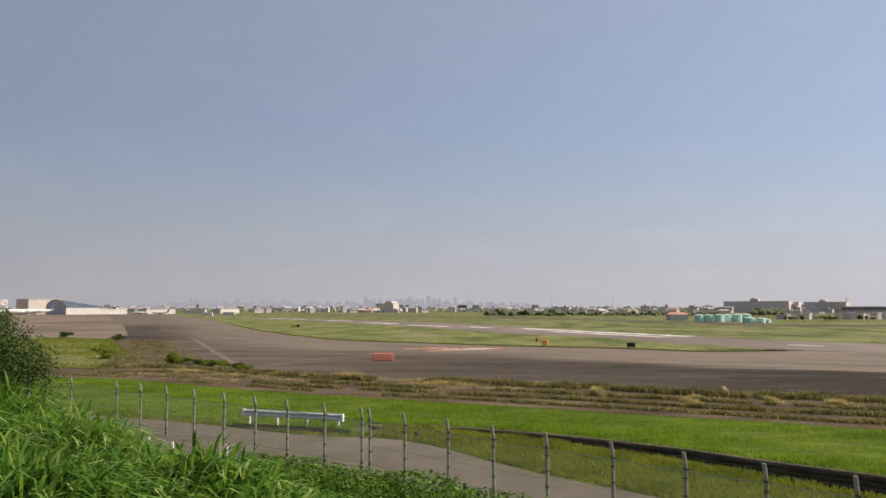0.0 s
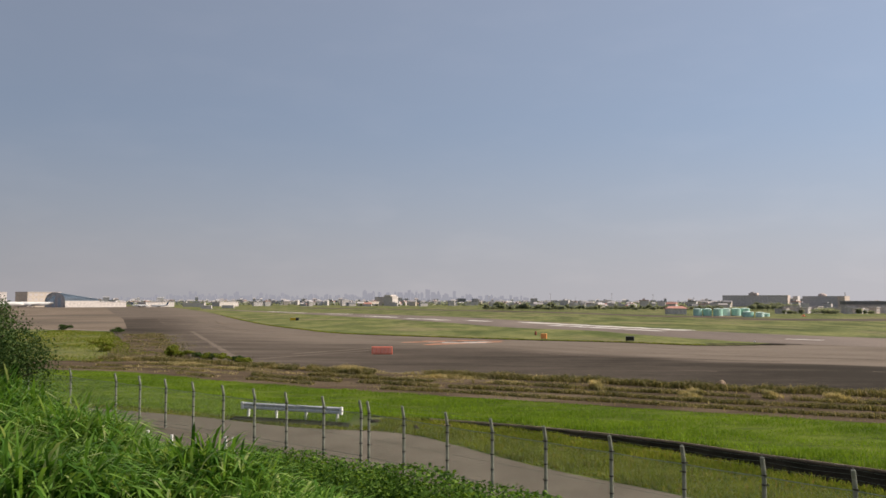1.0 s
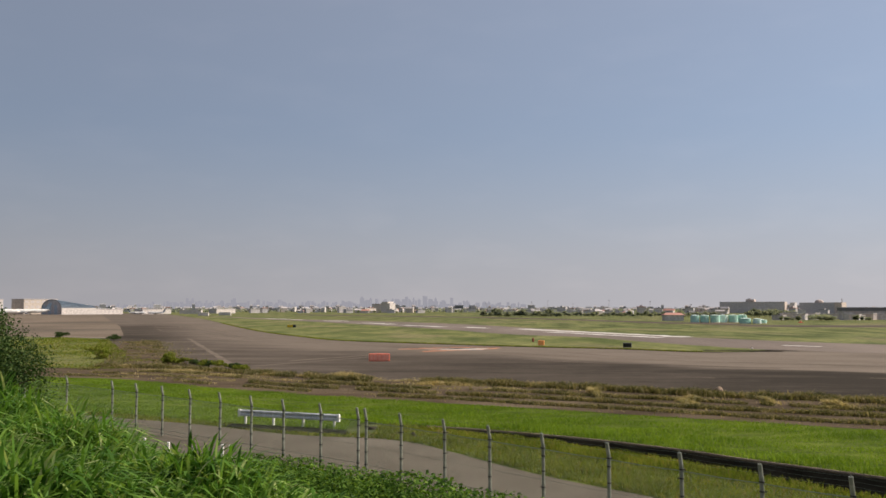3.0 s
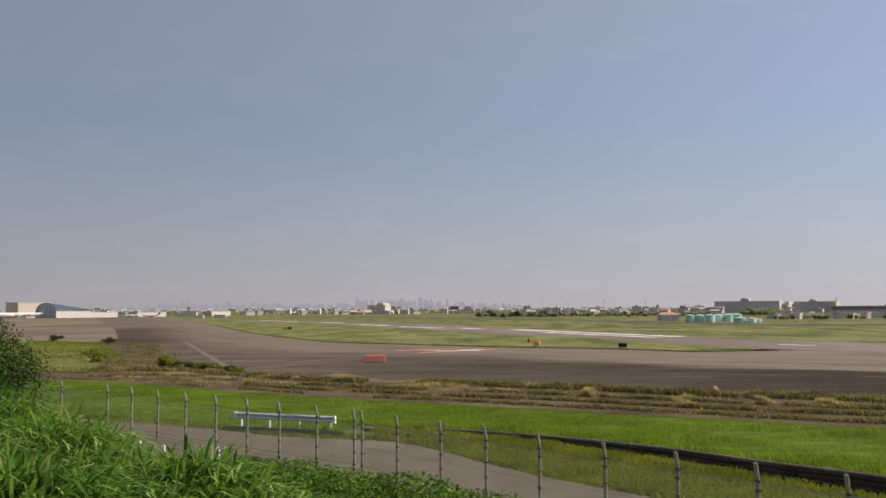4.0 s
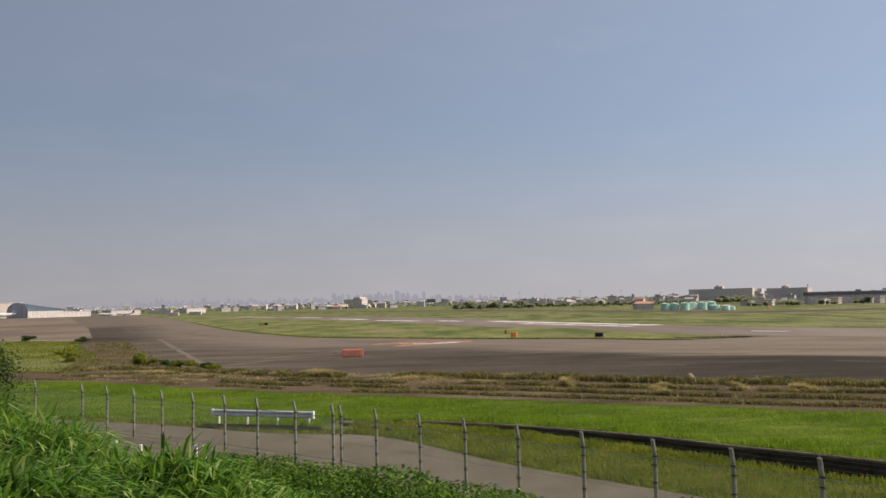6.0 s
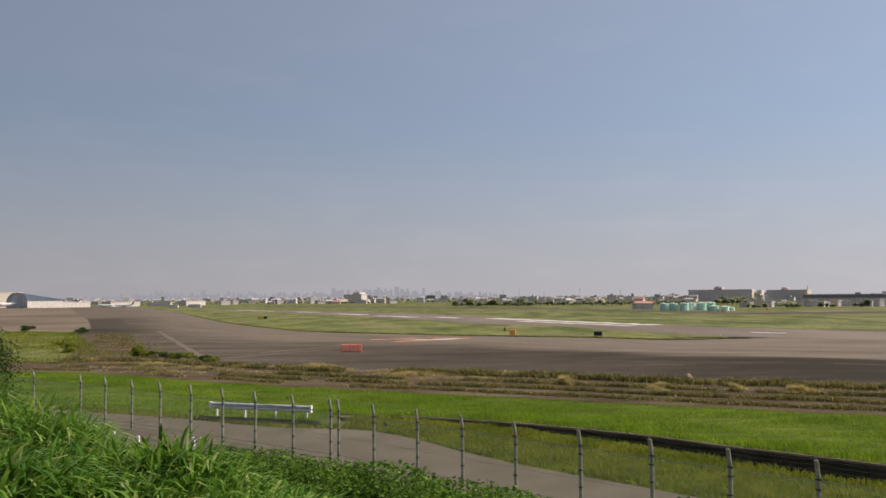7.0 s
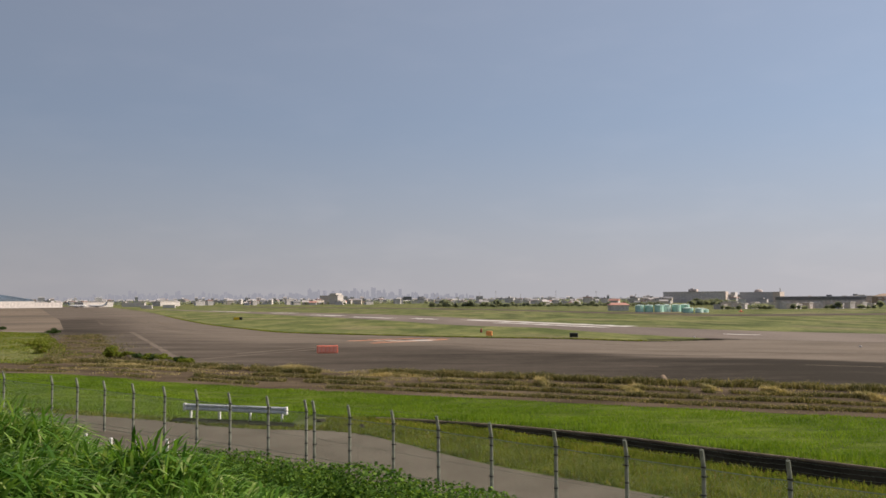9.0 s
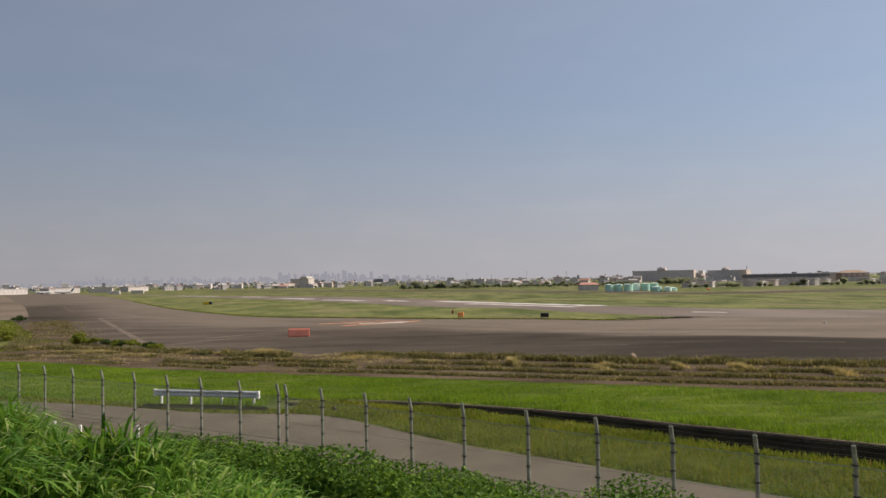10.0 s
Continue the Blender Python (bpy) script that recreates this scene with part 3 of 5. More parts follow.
# strip on the rail's near side, much darker than the verge around it
sheet("ground_dark_verge", [(-10.5, 42.4), (-8.3, 41.6), (-6.1, 40.75), (-4.4, 40.0), (-4.1, 38.7), (-6.5, 39.1), (-8.6, 40.2), (-10.9, 41.6)], 0.04, M_DARK_VERGE,
      "near-black ground strip under the guardrail", "soil", 0.05)


def marker_post(x, y):
    m = thing("marker_post", "small white concrete marker post on the road edge", "post", "marker posts by the fence", x, y)
    part("shaft", boxed(-0.06, 0.06, -0.06, 0.06, 0, 0.58, bevel=0.015), M_WPOST, m)
    part("foot", boxed(-0.11, 0.11, -0.11, 0.11, 0, 0.08, bevel=0.01), M_WPOST, m)
    return m


first_marker = marker_post(-8.0, 32.3)
for x, y in ((-8.35, 32.5), (-9.65, 33.2), (-10.95, 34.1), (-12.3, 35.2), (-14.3, 37.0), (-15.15, 37.8)):
    copy_thing(first_marker, pose(x, y, 0)).scale = (0.8, 0.8, 1.0 if x > -9 else 0.7)


# ---- signs on the airfield ----
def signs():
    b = thing("taxiway_barrier", "orange-red panelled barrier sign on the asphalt", "barrier", x=-6.6, y=91.9, turn=4)
    part("body", boxed(-1.14, 1.14, -0.18, 0.22, 0.04, 0.86, bevel=0.03), M_ORANGE, b)
    for k in range(5):
        part("panel", boxed(-1.02 + k * 0.42, -0.66 + k * 0.42, -0.21, -0.17, 0.16, 0.76, bevel=0.01), M_ORANGE_PALE, b)
    for x in (-0.8, 0.8):
        part("foot", boxed(x - 0.15, x + 0.15, -0.3, 0.3, 0.02, 0.06, bevel=0.01), M_BAND, b)
    o = thing("marker_box", "light orange square marker box on grass", "sign", x=15.5, y=127.2, z=0.12, turn=-14)
    part("face", boxed(-0.42, 0.42, -0.25, 0.25, 0.12, 0.86, bevel=0.04), M_ORANGE_B, o)
    part("side_panel", boxed(-0.46, -0.42, -0.24, 0.24, 0.14, 0.84), M_ORANGE, o)
    for x in (-0.3, 0.3):
        part("leg", boxed(x - 0.04, x + 0.04, -0.04, 0.04, 0, 0.14), M_STEEL, o)
    k = thing("guidance_sign", "black rectangular guidance sign on grass edge", "sign", x=27.1, y=120.6, z=0.1, turn=-12)
    part("frame", boxed(-0.62, 0.62, -0.12, 0.12, 0.12, 0.78, bevel=0.03), M_ROOFGREY, k)
    part("face", boxed(-0.56, 0.56, -0.14, -0.10, 0.18, 0.72), M_BLACK, k)
    for x in (-0.45, 0.45):
        part("leg", boxed(x - 0.03, x + 0.03, -0.03, 0.03, 0, 0.14), M_STEEL, k)
    y = thing("guidance_sign", "yellow and black taxiway sign on grass", "sign", x=-42.7, y=241, z=0.12, turn=8)
    part("frame", boxed(-1.25, 1.25, -0.12, 0.12, 0.2, 1.0, bevel=0.03), M_ROOFGREY, y)
    part("yellow_face", boxed(-1.2, 0.35, -0.15, -0.11, 0.25, 0.95), M_YELLOW, y)
    part("black_face", boxed(0.36, 1.2, -0.15, -0.11, 0.25, 0.95), M_BLACK, y)
    for x in (-1.0, 1.0):
        part("leg", boxed(x - 0.04, x + 0.04, -0.04, 0.04, 0, 0.22), M_STEEL, y)
    r = thing("marker_stub", "small dark red marker stub on grass", "marker", x=16.0, y=143, z=0.12)
    part("stub", tube(bmesh.new(), [(0, 0, 0), (0, 0, 0.55), (0, 0, 0.7)], [0.2, 0.18, 0.08], 10), plain("dark_red_paint", (0.25, 0.06, 0.04)), r)
    part("base", tube(bmesh.new(), [(0, 0, 0), (0, 0, 0.06)], 0.2, 10), M_BAND, r)
    for x, yy, w in ((-180, 700, 5.0), (-181, 640, 4.0)):
        wt_ = thing("equipment_cabinet", "white equipment cabinet far across the airfield", "cabinet", x=x, y=yy)
        part("body", boxed(-w, w, -1, 1, 0.3, 2.6, bevel=0.1), M_WHITEWALL, wt_)
        part("base", boxed(-w - 0.2, w + 0.2, -1.2, 1.2, 0, 0.3), M_GREYWALL, wt_)
    c = thing("marker_cone", "orange marker cone on far grass", "cone", x=150, y=346)
    part("cone", tube(bmesh.new(), [(0, 0, 0.2), (0, 0, 0.9)], [0.45, 0.2], 10), M_ORANGE, c)
    part("base", boxed(-0.8, 0.8, -0.8, 0.8, 0, 0.25), M_ORANGE, c)
    for x, yy in ((45.0, 120.3), (55.0, 94.1)):
        w = thing("runway_edge_light", "small white edge light on asphalt", "light", x=x, y=yy, z=0.05)
        part("lamp_body", tube(bmesh.new(), [(0, 0, 0.05), (0, 0, 0.15), (0, 0, 0.2)], [0.12, 0.11, 0.06], 10), M_WHITEWALL, w)
        part("base", tube(bmesh.new(), [(0, 0, 0), (0, 0, 0.06)], 0.2, 10), M_GREYWALL, w)


signs()


# ---- painted marks ----
def stripe(name, a, b, width, z, material, label):
    a, b = np.array(a, float), np.array(b, float)
    d = (b - a) / np.hypot(*(b - a))
    n = np.array((-d[1], d[0])) * width / 2
    k = max(6, int(np.hypot(*(b - a)) / 3))
    up = [a + (b - a) * t + n * rng.uniform(0.5, 1.2) for t in np.linspace(0, 1, k)]
    low = [a + (b - a) * t - n * rng.uniform(0.5, 1.2) for t in np.linspace(1, 0, k)]
    return sheet(name, up + low, z, material, label, "marking")


for a, b, w in (((-5.6, 118.5), (0.5, 121.5), 1.1), ((-3.0, 122.5), (4.5, 123.5), 0.8), ((-2.2, 112.0), (8.5, 121.0), 1.2), ((1.5, 124.5), (9, 124.0), 0.8), ((-1.5, 116.2), (3, 117.5), 0.8)):
    stripe("marking_orange", a, b, w, 0.052, M_PAINT_O, "worn orange paint on the taxiway")
for a, b, w in (((0.0, 117.5), (6.2, 117.8), 1.3), ((3.0, 119.8), (7.0, 120.2), 1.0), ((-2, 118.9), (2, 119.6), 0.6)):
    stripe("marking_white", a, b, w, 0.056, M_PAINT_W, "worn white paint on the taxiway")
for a, b, w in (((22.5, 236), (50.0, 170), 5.0), ((27, 205), (44, 166), 3.0), ((-54, 391), (-41, 374), 5.0), ((-30, 331), (-17, 307), 5.0), ((-12.4, 287), (1.5, 261), 4.0),
                ((8, 258), (14, 244), 4.0), ((54, 131.5), (58, 127), 1.5), ((-100, 480), (-70, 425), 4.0)):
    stripe("marking_runway", a, b, w, 0.075, M_PAINT_W, "broad white runway marking")
for a, b, w in (((-16.5, 92), (-8, 104.5), 0.9), ((-18.5, 84), (-6.9, 101.5), 0.7), ((-21, 85), (-48, 160), 0.9)):
    stripe("marking_seam", a, b, w, 0.045, M_SEAM, "pale repair seam across dark asphalt")
for a, b, w in (((24, 85.5), (33, 81), 1.0), ((20, 71), (23, 70), 0.7), ((36, 70), (41, 67), 0.5)):
    stripe("marking_patch", a, b, w, 0.046, M_MID, "pale patch on worn asphalt")
for a, b, w in (((-62, 161), (-84, 172.5), 3.0),):
    stripe("marking_kerb", a, b, w, 0.07, M_KERB, "pale concrete edge of the apron")


# ---- debris beside the ditch ----
def lump(name, label, category, x, y, w, d, h, material, seed, turn=0.0):
    gen = np.random.default_rng(seed)
    t = thing(name, label, category, x=x, y=y, turn=turn)
    bm = bmesh.new()
    bmesh.ops.create_icosphere(bm, subdivisions=3, radius=1.0)
    for v in bm.verts:
        k = 1 + 0.22 * noise.noise(v.co * 1.7 + Vector((seed, 0, 0))) + 0.06 * noise.noise(v.co * 6)
        v.co = Vector((v.co.x * w * k / 2, v.co.y * d * k / 2, max(v.co.z * h * k, -0.05)))
    part("heap" if h > 0.3 else "slab", bm, material, t)
    return t


M_DARKSOIL = surface("dark_tip_soil", (0.03, 0.026, 0.017), (0.06, 0.048, 0.033), 0.8, 9.0, 1.0, 0.5)
M_SAND = surface("pale_sandy_soil", (0.24, 0.18, 0.13), (0.34, 0.26, 0.19), 1.0, 14.0, 0.95, 0.4)
lump("soil_heap", "small pale sandy soil heap among weeds", "soil heap", 19.3, 58.0, 0.75, 0.6, 0.42, M_SAND, 3)
lump("concrete_block", "broken grey concrete block on rough grass", "concrete block", -3.2, 40.5, 0.6, 0.4, 0.14, M_CONCRETE, 5, 20)
lump("concrete_block", "pale broken concrete slab beside a ditch", "concrete block", 0.1, 39.2, 1.3, 0.5, 0.12, M_SAND, 6, -30)
lump("stone", "small dark stone on rough grass", "stone", -1.9, 38.6, 0.35, 0.3, 0.16, M_CONCRETE, 7)
lump("stone", "small dark stone in yellow grass", "stone", -1.2, 38.2, 0.3, 0.3, 0.2, M_CONCRETE, 8)
stripe("marking_tip", (36.0, 113.6), (46.8, 113.6), 2.4, 0.16, M_DARKSOIL, "bare soil at the tip of the grass")


# ---- tyre marks and streaks along the taxiway ----
def streaks(name, n, material, z, label, seed, lo, hi):
    gen = np.random.default_rng(seed)
    way = curve([(120, 48), (60, 76), (26.6, 94), (7, 116), (-11, 126), (-33, 158), (-58, 205), (-85, 275), (-150, 440)], 30)
    verts, faces = [], []
    for _ in range(n):
        a = gen.integers(0, len(way) - 40)
        k = gen.integers(8, 36)
        off = gen.uniform(lo, hi)
        wide = gen.uniform(0.12, 0.55)
        run_ = way[a:a + k]
        d = np.gradient(run_, axis=0)
        nrm = np.stack([-d[:, 1], d[:, 0]], 1) / np.linalg.norm(d, axis=1, keepdims=True)
        drift_ = np.linspace(0, gen.normal(0, 2.0), k)[:, None]
        taper = wide * np.sin(np.linspace(0.05, math.pi - 0.05, k))[:, None]
        c = run_ + nrm * (off + drift_)
        b = len(verts)
        for p, q in zip(c - nrm * taper / 2, c + nrm * taper / 2):
            verts += [(*p, z), (*q, z)]
        faces += [(b + 2 * i, b + 2 * i + 2, b + 2 * i + 3, b + 2 * i + 1) for i in range(k - 1)]
    return tagged(new(name, mesh_of(name, verts, faces, material)), label, "tyre marks", kind="stuff")


streaks("tyre_marks", 30, M_MID, 0.047, "brown tyre streaks along the pale taxiway", 4, -9, 9)
streaks("dust_streaks", 36, M_APRON, 0.044, "pale dusty streaks on worn taxiway", 11, -8, 10)


# ---- far buildings ----
def windowed_block(name, label, x, y, turn, w, d, h, wall, floors, bays, end=None, strip=False):
    b = thing(name, label, "building", x=x, y=y, turn=turn)
    part("wall", boxed(-w / 2, w / 2, -d / 2, d / 2, 0, h), wall, b)
    part("roof", boxed(-w / 2 - 0.3, w / 2 + 0.3, -d / 2 - 0.3, d / 2 + 0.3, h, h + 0.5), M_GREYWALL, b)
    if end:
        part("end_wall", boxed(w / 2, w / 2 + 0.6, -d / 2 - 0.3, d / 2 + 0.3, 0, h + 0.2), end, b)
    fh, bw = h / floors, w / bays
    shared = None
    for f in range(floors):
        if strip:
            part("window_band", boxed(-w / 2 + 1, w / 2 - 1, -d / 2 - 0.06, -d / 2, f * fh + fh * 0.4, f * fh + fh * 0.78), M_GLASS, b)
            continue
        for k in range(bays):
            if shared is None:
                shared = part("window", boxed(-bw * 0.3, bw * 0.3, -0.06, 0.02, fh * 0.3, fh * 0.75), M_GLASS, b)
                ob = shared
            else:
                ob = new("window", shared.data)
                ob.parent = b
            ob.location = (-w / 2 + (k + 0.5) * bw, -d / 2, f * fh)
    return b


a = windowed_block("apartment_block", "long grey-brown block with rooftop tower beyond trees", 414, 1100, -34, 82, 16, 14.5, M_BLOCK, 5, 24, M_BLOCK_L)
part("roof_tower", boxed(-8, 3, -5, 5, 15, 18.2, bevel=0.4), M_BLOCK_L, a)
part("rear_wing", boxed(44, 50, 10, 26, 0, 14.0), M_BLOCK, a)
part("tank_drum", tube(bmesh.new(), [(-4, 0, 18), (-4, 0, 19.5)], 2.4, 12), M_GREYWALL, a)
b = windowed_block("office_block", "grey office block with pink end wall and dome", 502, 1100, -42, 44, 20, 13.6, M_OFFICE, 5, 14, M_BLOCK_L)
part("end_tower", boxed(22.2, 31, -10.5, 10, 0, 14.2), M_BLOCK_L, b)
part("dome", tube(bmesh.new(), [(0, 0, 14), (0, 0, 16), (0, 0, 17.4), (0, 0, 18)], [5.5, 5.3, 3.6, 1.2], 16), M_BLOCK_L, b)
part("mast", tube(bmesh.new(), [(31, -9, 14), (31, -9, 19)], 0.5, 6), M_GREYWALL, b)
windowed_block("annex_building", "small cream two-storey building before taller blocks", 206, 490, 0, 6, 6, 3.6, M_CREAM, 2, 3)
windowed_block("annex_building", "pale low building beside a bush", 232, 490, -10, 14, 6, 2.6, M_WHITEWALL, 1, 5)
windowed_block("annex_building", "small white building behind far grass", 249, 500, -5, 5, 5, 3.6, M_WHITEWALL, 1, 2)

v = thing("long_hangar", "long low grey hangar with dark roof edge", "building", x=247, y=462, turn=-10)
part("wall", boxed(-23, 23, -4, 4, 0, 4.7), M_GREYWALL, v)
part("fascia", boxed(-23.5, 23.5, -4.5, 4.5, 4.7, 6.4), M_ROOFGREY, v)
part("roof", boxed(-24, 24, -5, 5, 6.4, 6.75), M_OFFICE, v)
for k in range(8):
    part("bay_door", boxed(-21.8 + k * 5.5, -18 + k * 5.5, -4.2, -4, 0.1, 3.9), M_BLOCK_L if k % 3 else M_BLOCK, v)
part("roof_vent", boxed(4, 6, -1.5, 1.5, 6.75, 7.6), M_ROOFGREY, v)
windowed_block("stair_tower_building", "pale pink narrow building beside a hangar", 392, 660, -15, 8, 10, 7.0, M_BLOCK_L, 3, 2)
g = windowed_block("brown_hall", "brown brick hall with pitched roof", 396, 635, -18, 21, 16, 6.4, M_BLOCK_B, 3, 5)
bm = bmesh.new()
top = [bm.verts.new(c) for c in ((-11, -8.5, 6.9), (11, -8.5, 6.9), (11, 8.5, 6.9), (-11, 8.5, 6.9), (-5, 0, 9.0), (5, 0, 9.0))]
for f in ((0, 1, 5, 4), (1, 2, 5), (2, 3, 4, 5), (3, 0, 4)):
    bm.faces.new([top[i] for i in f])
part("hip_roof", bm, M_BLOCK_B, g)
part("porch", boxed(-9, 10, -14, -8, 0, 3.2), M_GREYWALL, g)
for k in range(22):
    x, w, h = 176 + k * 6.6 + 2 * math.sin(k * 4.3), 3.2 + 3.4 * (k * 7 % 5) / 5, 2.1 + 1.3 * (k * 5 % 7) / 7
    shade, m = (("white", M_WHITEWALL), ("grey", M_GREYWALL), ("pink-grey", M_BLOCK), ("pale pink", M_BLOCK_L))[k * 3 % 7 % 4]
    windowed_block("airport_shed", "low %s service shed behind far grass" % shade, x, 432 + (k * 11 % 5) * 4, (38, -14, 52, 30)[k % 4], w, 6, h, m, 1, 2)


# ---- fuel tanks ----
def fuel_tank(x, y, r, h, paint):
    t = thing("fuel_tank", "mint green cylindrical storage tank with flat roof", "tank", "tanks in the depot", x, y)
    part("shell", tube(bmesh.new(), [(0, 0, 0), (0, 0, h)], r, 24), paint, t)
    part("roof", tube(bmesh.new(), [(0, 0, h), (0, 0, h + 0.12), (0, 0, h + 0.4)], [r * 1.03, r * 1.03, r * 0.1], 24), M_MINT_L, t)
    part("base_ring", tube(bmesh.new(), [(0, 0, 0), (0, 0, 0.25)], r * 1.06, 24), M_GREYWALL, t)
    bm = bmesh.new()
    for s in (-0.2, 0.2):
        tube(bm, [(s, -r - 0.15, 0), (s, -r - 0.15, h + 0.3)], 0.05, 5)
    for z in np.arange(0.4, h, 0.5):
        box(bm, -0.2, 0.2, -r - 0.18, -r - 0.12, z, z + 0.06)
    part("ladder", bm, M_MINT_L, t)
    return t


for x, y, r, h, m in ((119, 390, 2.5, 4.5, M_MINT), (124.6, 390, 2.5, 4.5, M_MINT), (130.0, 388, 2.6, 4.6, M_MINT), (136.3, 392, 2.6, 4.6, M_MINT_L), (142.3, 392, 2.7, 4.7, M_MINT), (148.5, 394, 2.7, 4.8, M_MINT),
                      (137.5, 366, 2.9, 2.9, M_MINT), (143.0, 364, 2.2, 2.6, M_MINT_L), (149.5, 372, 2.6, 1.9, M_MINT)):
    fuel_tank((119.5 + (x - 119) * 0.8) * 0.9, y * 0.9, r * 0.72, h * 0.64, m)
p = windowed_block("depot_house", "low white house with pink tiled roof", 112, 400, 0, 9, 5, 2.4, M_WHITEWALL, 1, 5)
bm = bmesh.new()
top = [bm.verts.new(c) for c in ((-5.2, -3, 2.8), (5.2, -3, 2.8), (5.2, 3, 2.8), (-5.2, 3, 2.8), (-3.4, 0, 3.9), (3.4, 0, 3.9))]
for f in ((0, 1, 5, 4), (1, 2, 5), (2, 3, 4, 5), (3, 0, 4), (3, 2, 1, 0)):
    bm.faces.new([top[i] for i in f])
part("tiled_roof", bm, M_ROOFRED, p)


# ---- hangar, terminal and parked aircraft ----
def arched_hangar():
    h = thing("arched_hangar", "white aircraft hangar with blue-grey arched roof", "hangar", x=-344, y=775, turn=-36)
    wide, deep, low, high, n = 17.0, 17.0, 6.0, 13.8, 16
    bm = bmesh.new()
    prof = [(wide * math.cos(math.pi * k / n), low + (high - low) * math.sin(math.pi * k / n)) for k in range(n + 1)]
    a, b2 = [[bm.verts.new((x, y, low + (z - low) * k)) for x, z in prof] for y, k in ((-deep, 1.0), (deep, 0.35))]
    for k in range(n):
        bm.faces.new((a[k], a[k + 1], b2[k + 1], b2[k]))
    bm.faces.new(b2)
    bmesh.ops.solidify(bm, geom=bm.faces[:], thickness=0.4)
    part("arched_roof", bm, M_ROOFBLUE, h)
    bm = bmesh.new()
    bm.faces.new([bm.verts.new((x * 0.97, -deep + 0.6, z * 0.97)) for x, z in prof] + [bm.verts.new((-wide * 0.97, -deep + 0.6, 0)), bm.verts.new((wide * 0.97, -deep + 0.6, 0))])
    part("front_wall", bm, M_HAZE_NEAR, h)
    for s in (-1, 1):
        part("side_wall", boxed(s * wide - 0.5, s * wide + 0.5, -deep, deep, 0, low), M_WHITEWALL, h)
    for k in range(6):
        part("sliding_door", boxed(-15 + k * 5.05, -10.2 + k * 5.05, -deep - 0.1, -deep + 0.3, 0, 8.5), M_GREYWALL if k % 2 else M_PALEBLUE, h)


arched_hangar()
windowed_block("terminal_building", "cream airport building with flat roof", -388, 800, 58, 34, 20, 14, M_CREAM, 3, 6)
windowed_block("terminal_building", "white airport building with window bands", -418, 770, 58, 20, 20, 13.5, M_WHITEWALL, 4, 1, strip=True)
windowed_block("hangar_annex", "low white hangar annex beside apron", -325, 800, 58, 40, 14, 4.6, M_WHITEWALL, 1, 9)
windowed_block("cargo_shed", "pale low cargo shed by the apron", -292, 850, 55, 34, 14, 4.4, M_WHITEWALL, 1, 8)
windowed_block("cargo_shed", "grey low cargo shed by the apron", -262, 880, 10, 22, 14, 3.8, M_GREYWALL, 1, 5)
windowed_block("cargo_shed", "pale low shed near parked aircraft", -250, 960, 60, 30, 12, 4.8, M_WHITEWALL, 2, 8)


def airliner(x, y, turn):
    p = thing("airliner", "white parked airliner on the apron", "aircraft", "parked aircraft", x, y, 0, turn)
    part("fuselage", tube(bmesh.new(), [(-16, 0, 4.2), (-12, 0, 3.6), (-5, 0, 3.2), (10, 0, 3.2), (14, 0, 3.1), (16.5, 0, 2.8)], [0.3, 1.3, 1.9, 1.9, 1.5, 0.3], 14), M_WPOST, p)
    for s in (-1, 1):
        bm = bmesh.new()
        for zz in (2.4, 2.65):
            pts = [(4, s * 1.5, zz), (-1.5, s * 1.5, zz), (-6.5, s * 16, zz + 0.9), (-5, s * 16, zz + 0.9)]
            bm.faces.new([bm.verts.new(c) for c in pts])
        part("wing", bm, M_WPOST, p)
        part("engine", tube(bmesh.new(), [(3.8, s * 5, 1.6), (2.5, s * 5, 1.6), (0, s * 5, 1.7)], [0.9, 1.0, 0.6], 12), M_GREYWALL, p)
        part("tailplane", boxed(-16, -13.5, min(s * 0.5, s * 5.5), max(s * 0.5, s * 5.5), 4.3, 4.5), M_WPOST, p)
        part("wheel", tube(bmesh.new(), [(-0.5, s * 2.5, 0.55), (-0.5, s * 3.0, 0.55)], 0.55, 10), M_BLACK, p)
        part("strut", tube(bmesh.new(), [(-0.5, s * 2.7, 0.5), (-0.5, s * 2.7, 2.6)], 0.15, 6), M_STEEL, p)
    part("nose_wheel", tube(bmesh.new(), [(12, -0.2, 0.45), (12, 0.2, 0.45)], 0.45, 10), M_BLACK, p)
    part("nose_strut", tube(bmesh.new(), [(12, 0, 0.4), (12, 0, 2.4)], 0.13, 6), M_STEEL, p)
    bm = bmesh.new()
    fin = [[bm.verts.new((x, w, z)) for x, z in ((-11, 4.8), (-15.5, 4.8), (-17.5, 10.5), (-15.2, 10.5))] for w in (-0.18, 0.18)]
    bm.faces.new(fin[0])
    bm.faces.new(fin[1][::-1])
    for k in range(4):
        bm.faces.new((fin[0][k], fin[1][k], fin[1][(k + 1) % 4], fin[0][(k + 1) % 4]))
    part("tail_fin", bm, M_ROOFBLUE, p)
    return p


plane = airliner(-358, 730, 205)
copy_thing(plane, pose(-372, 705, 0, 0, 0, 30))
for x, y, turn in ((-268, 790, 185), (-290, 800, 10)):
    copy_thing(plane, pose(x, y, 0, 0, 0, turn)).scale = (0.5, 0.5, 0.5)

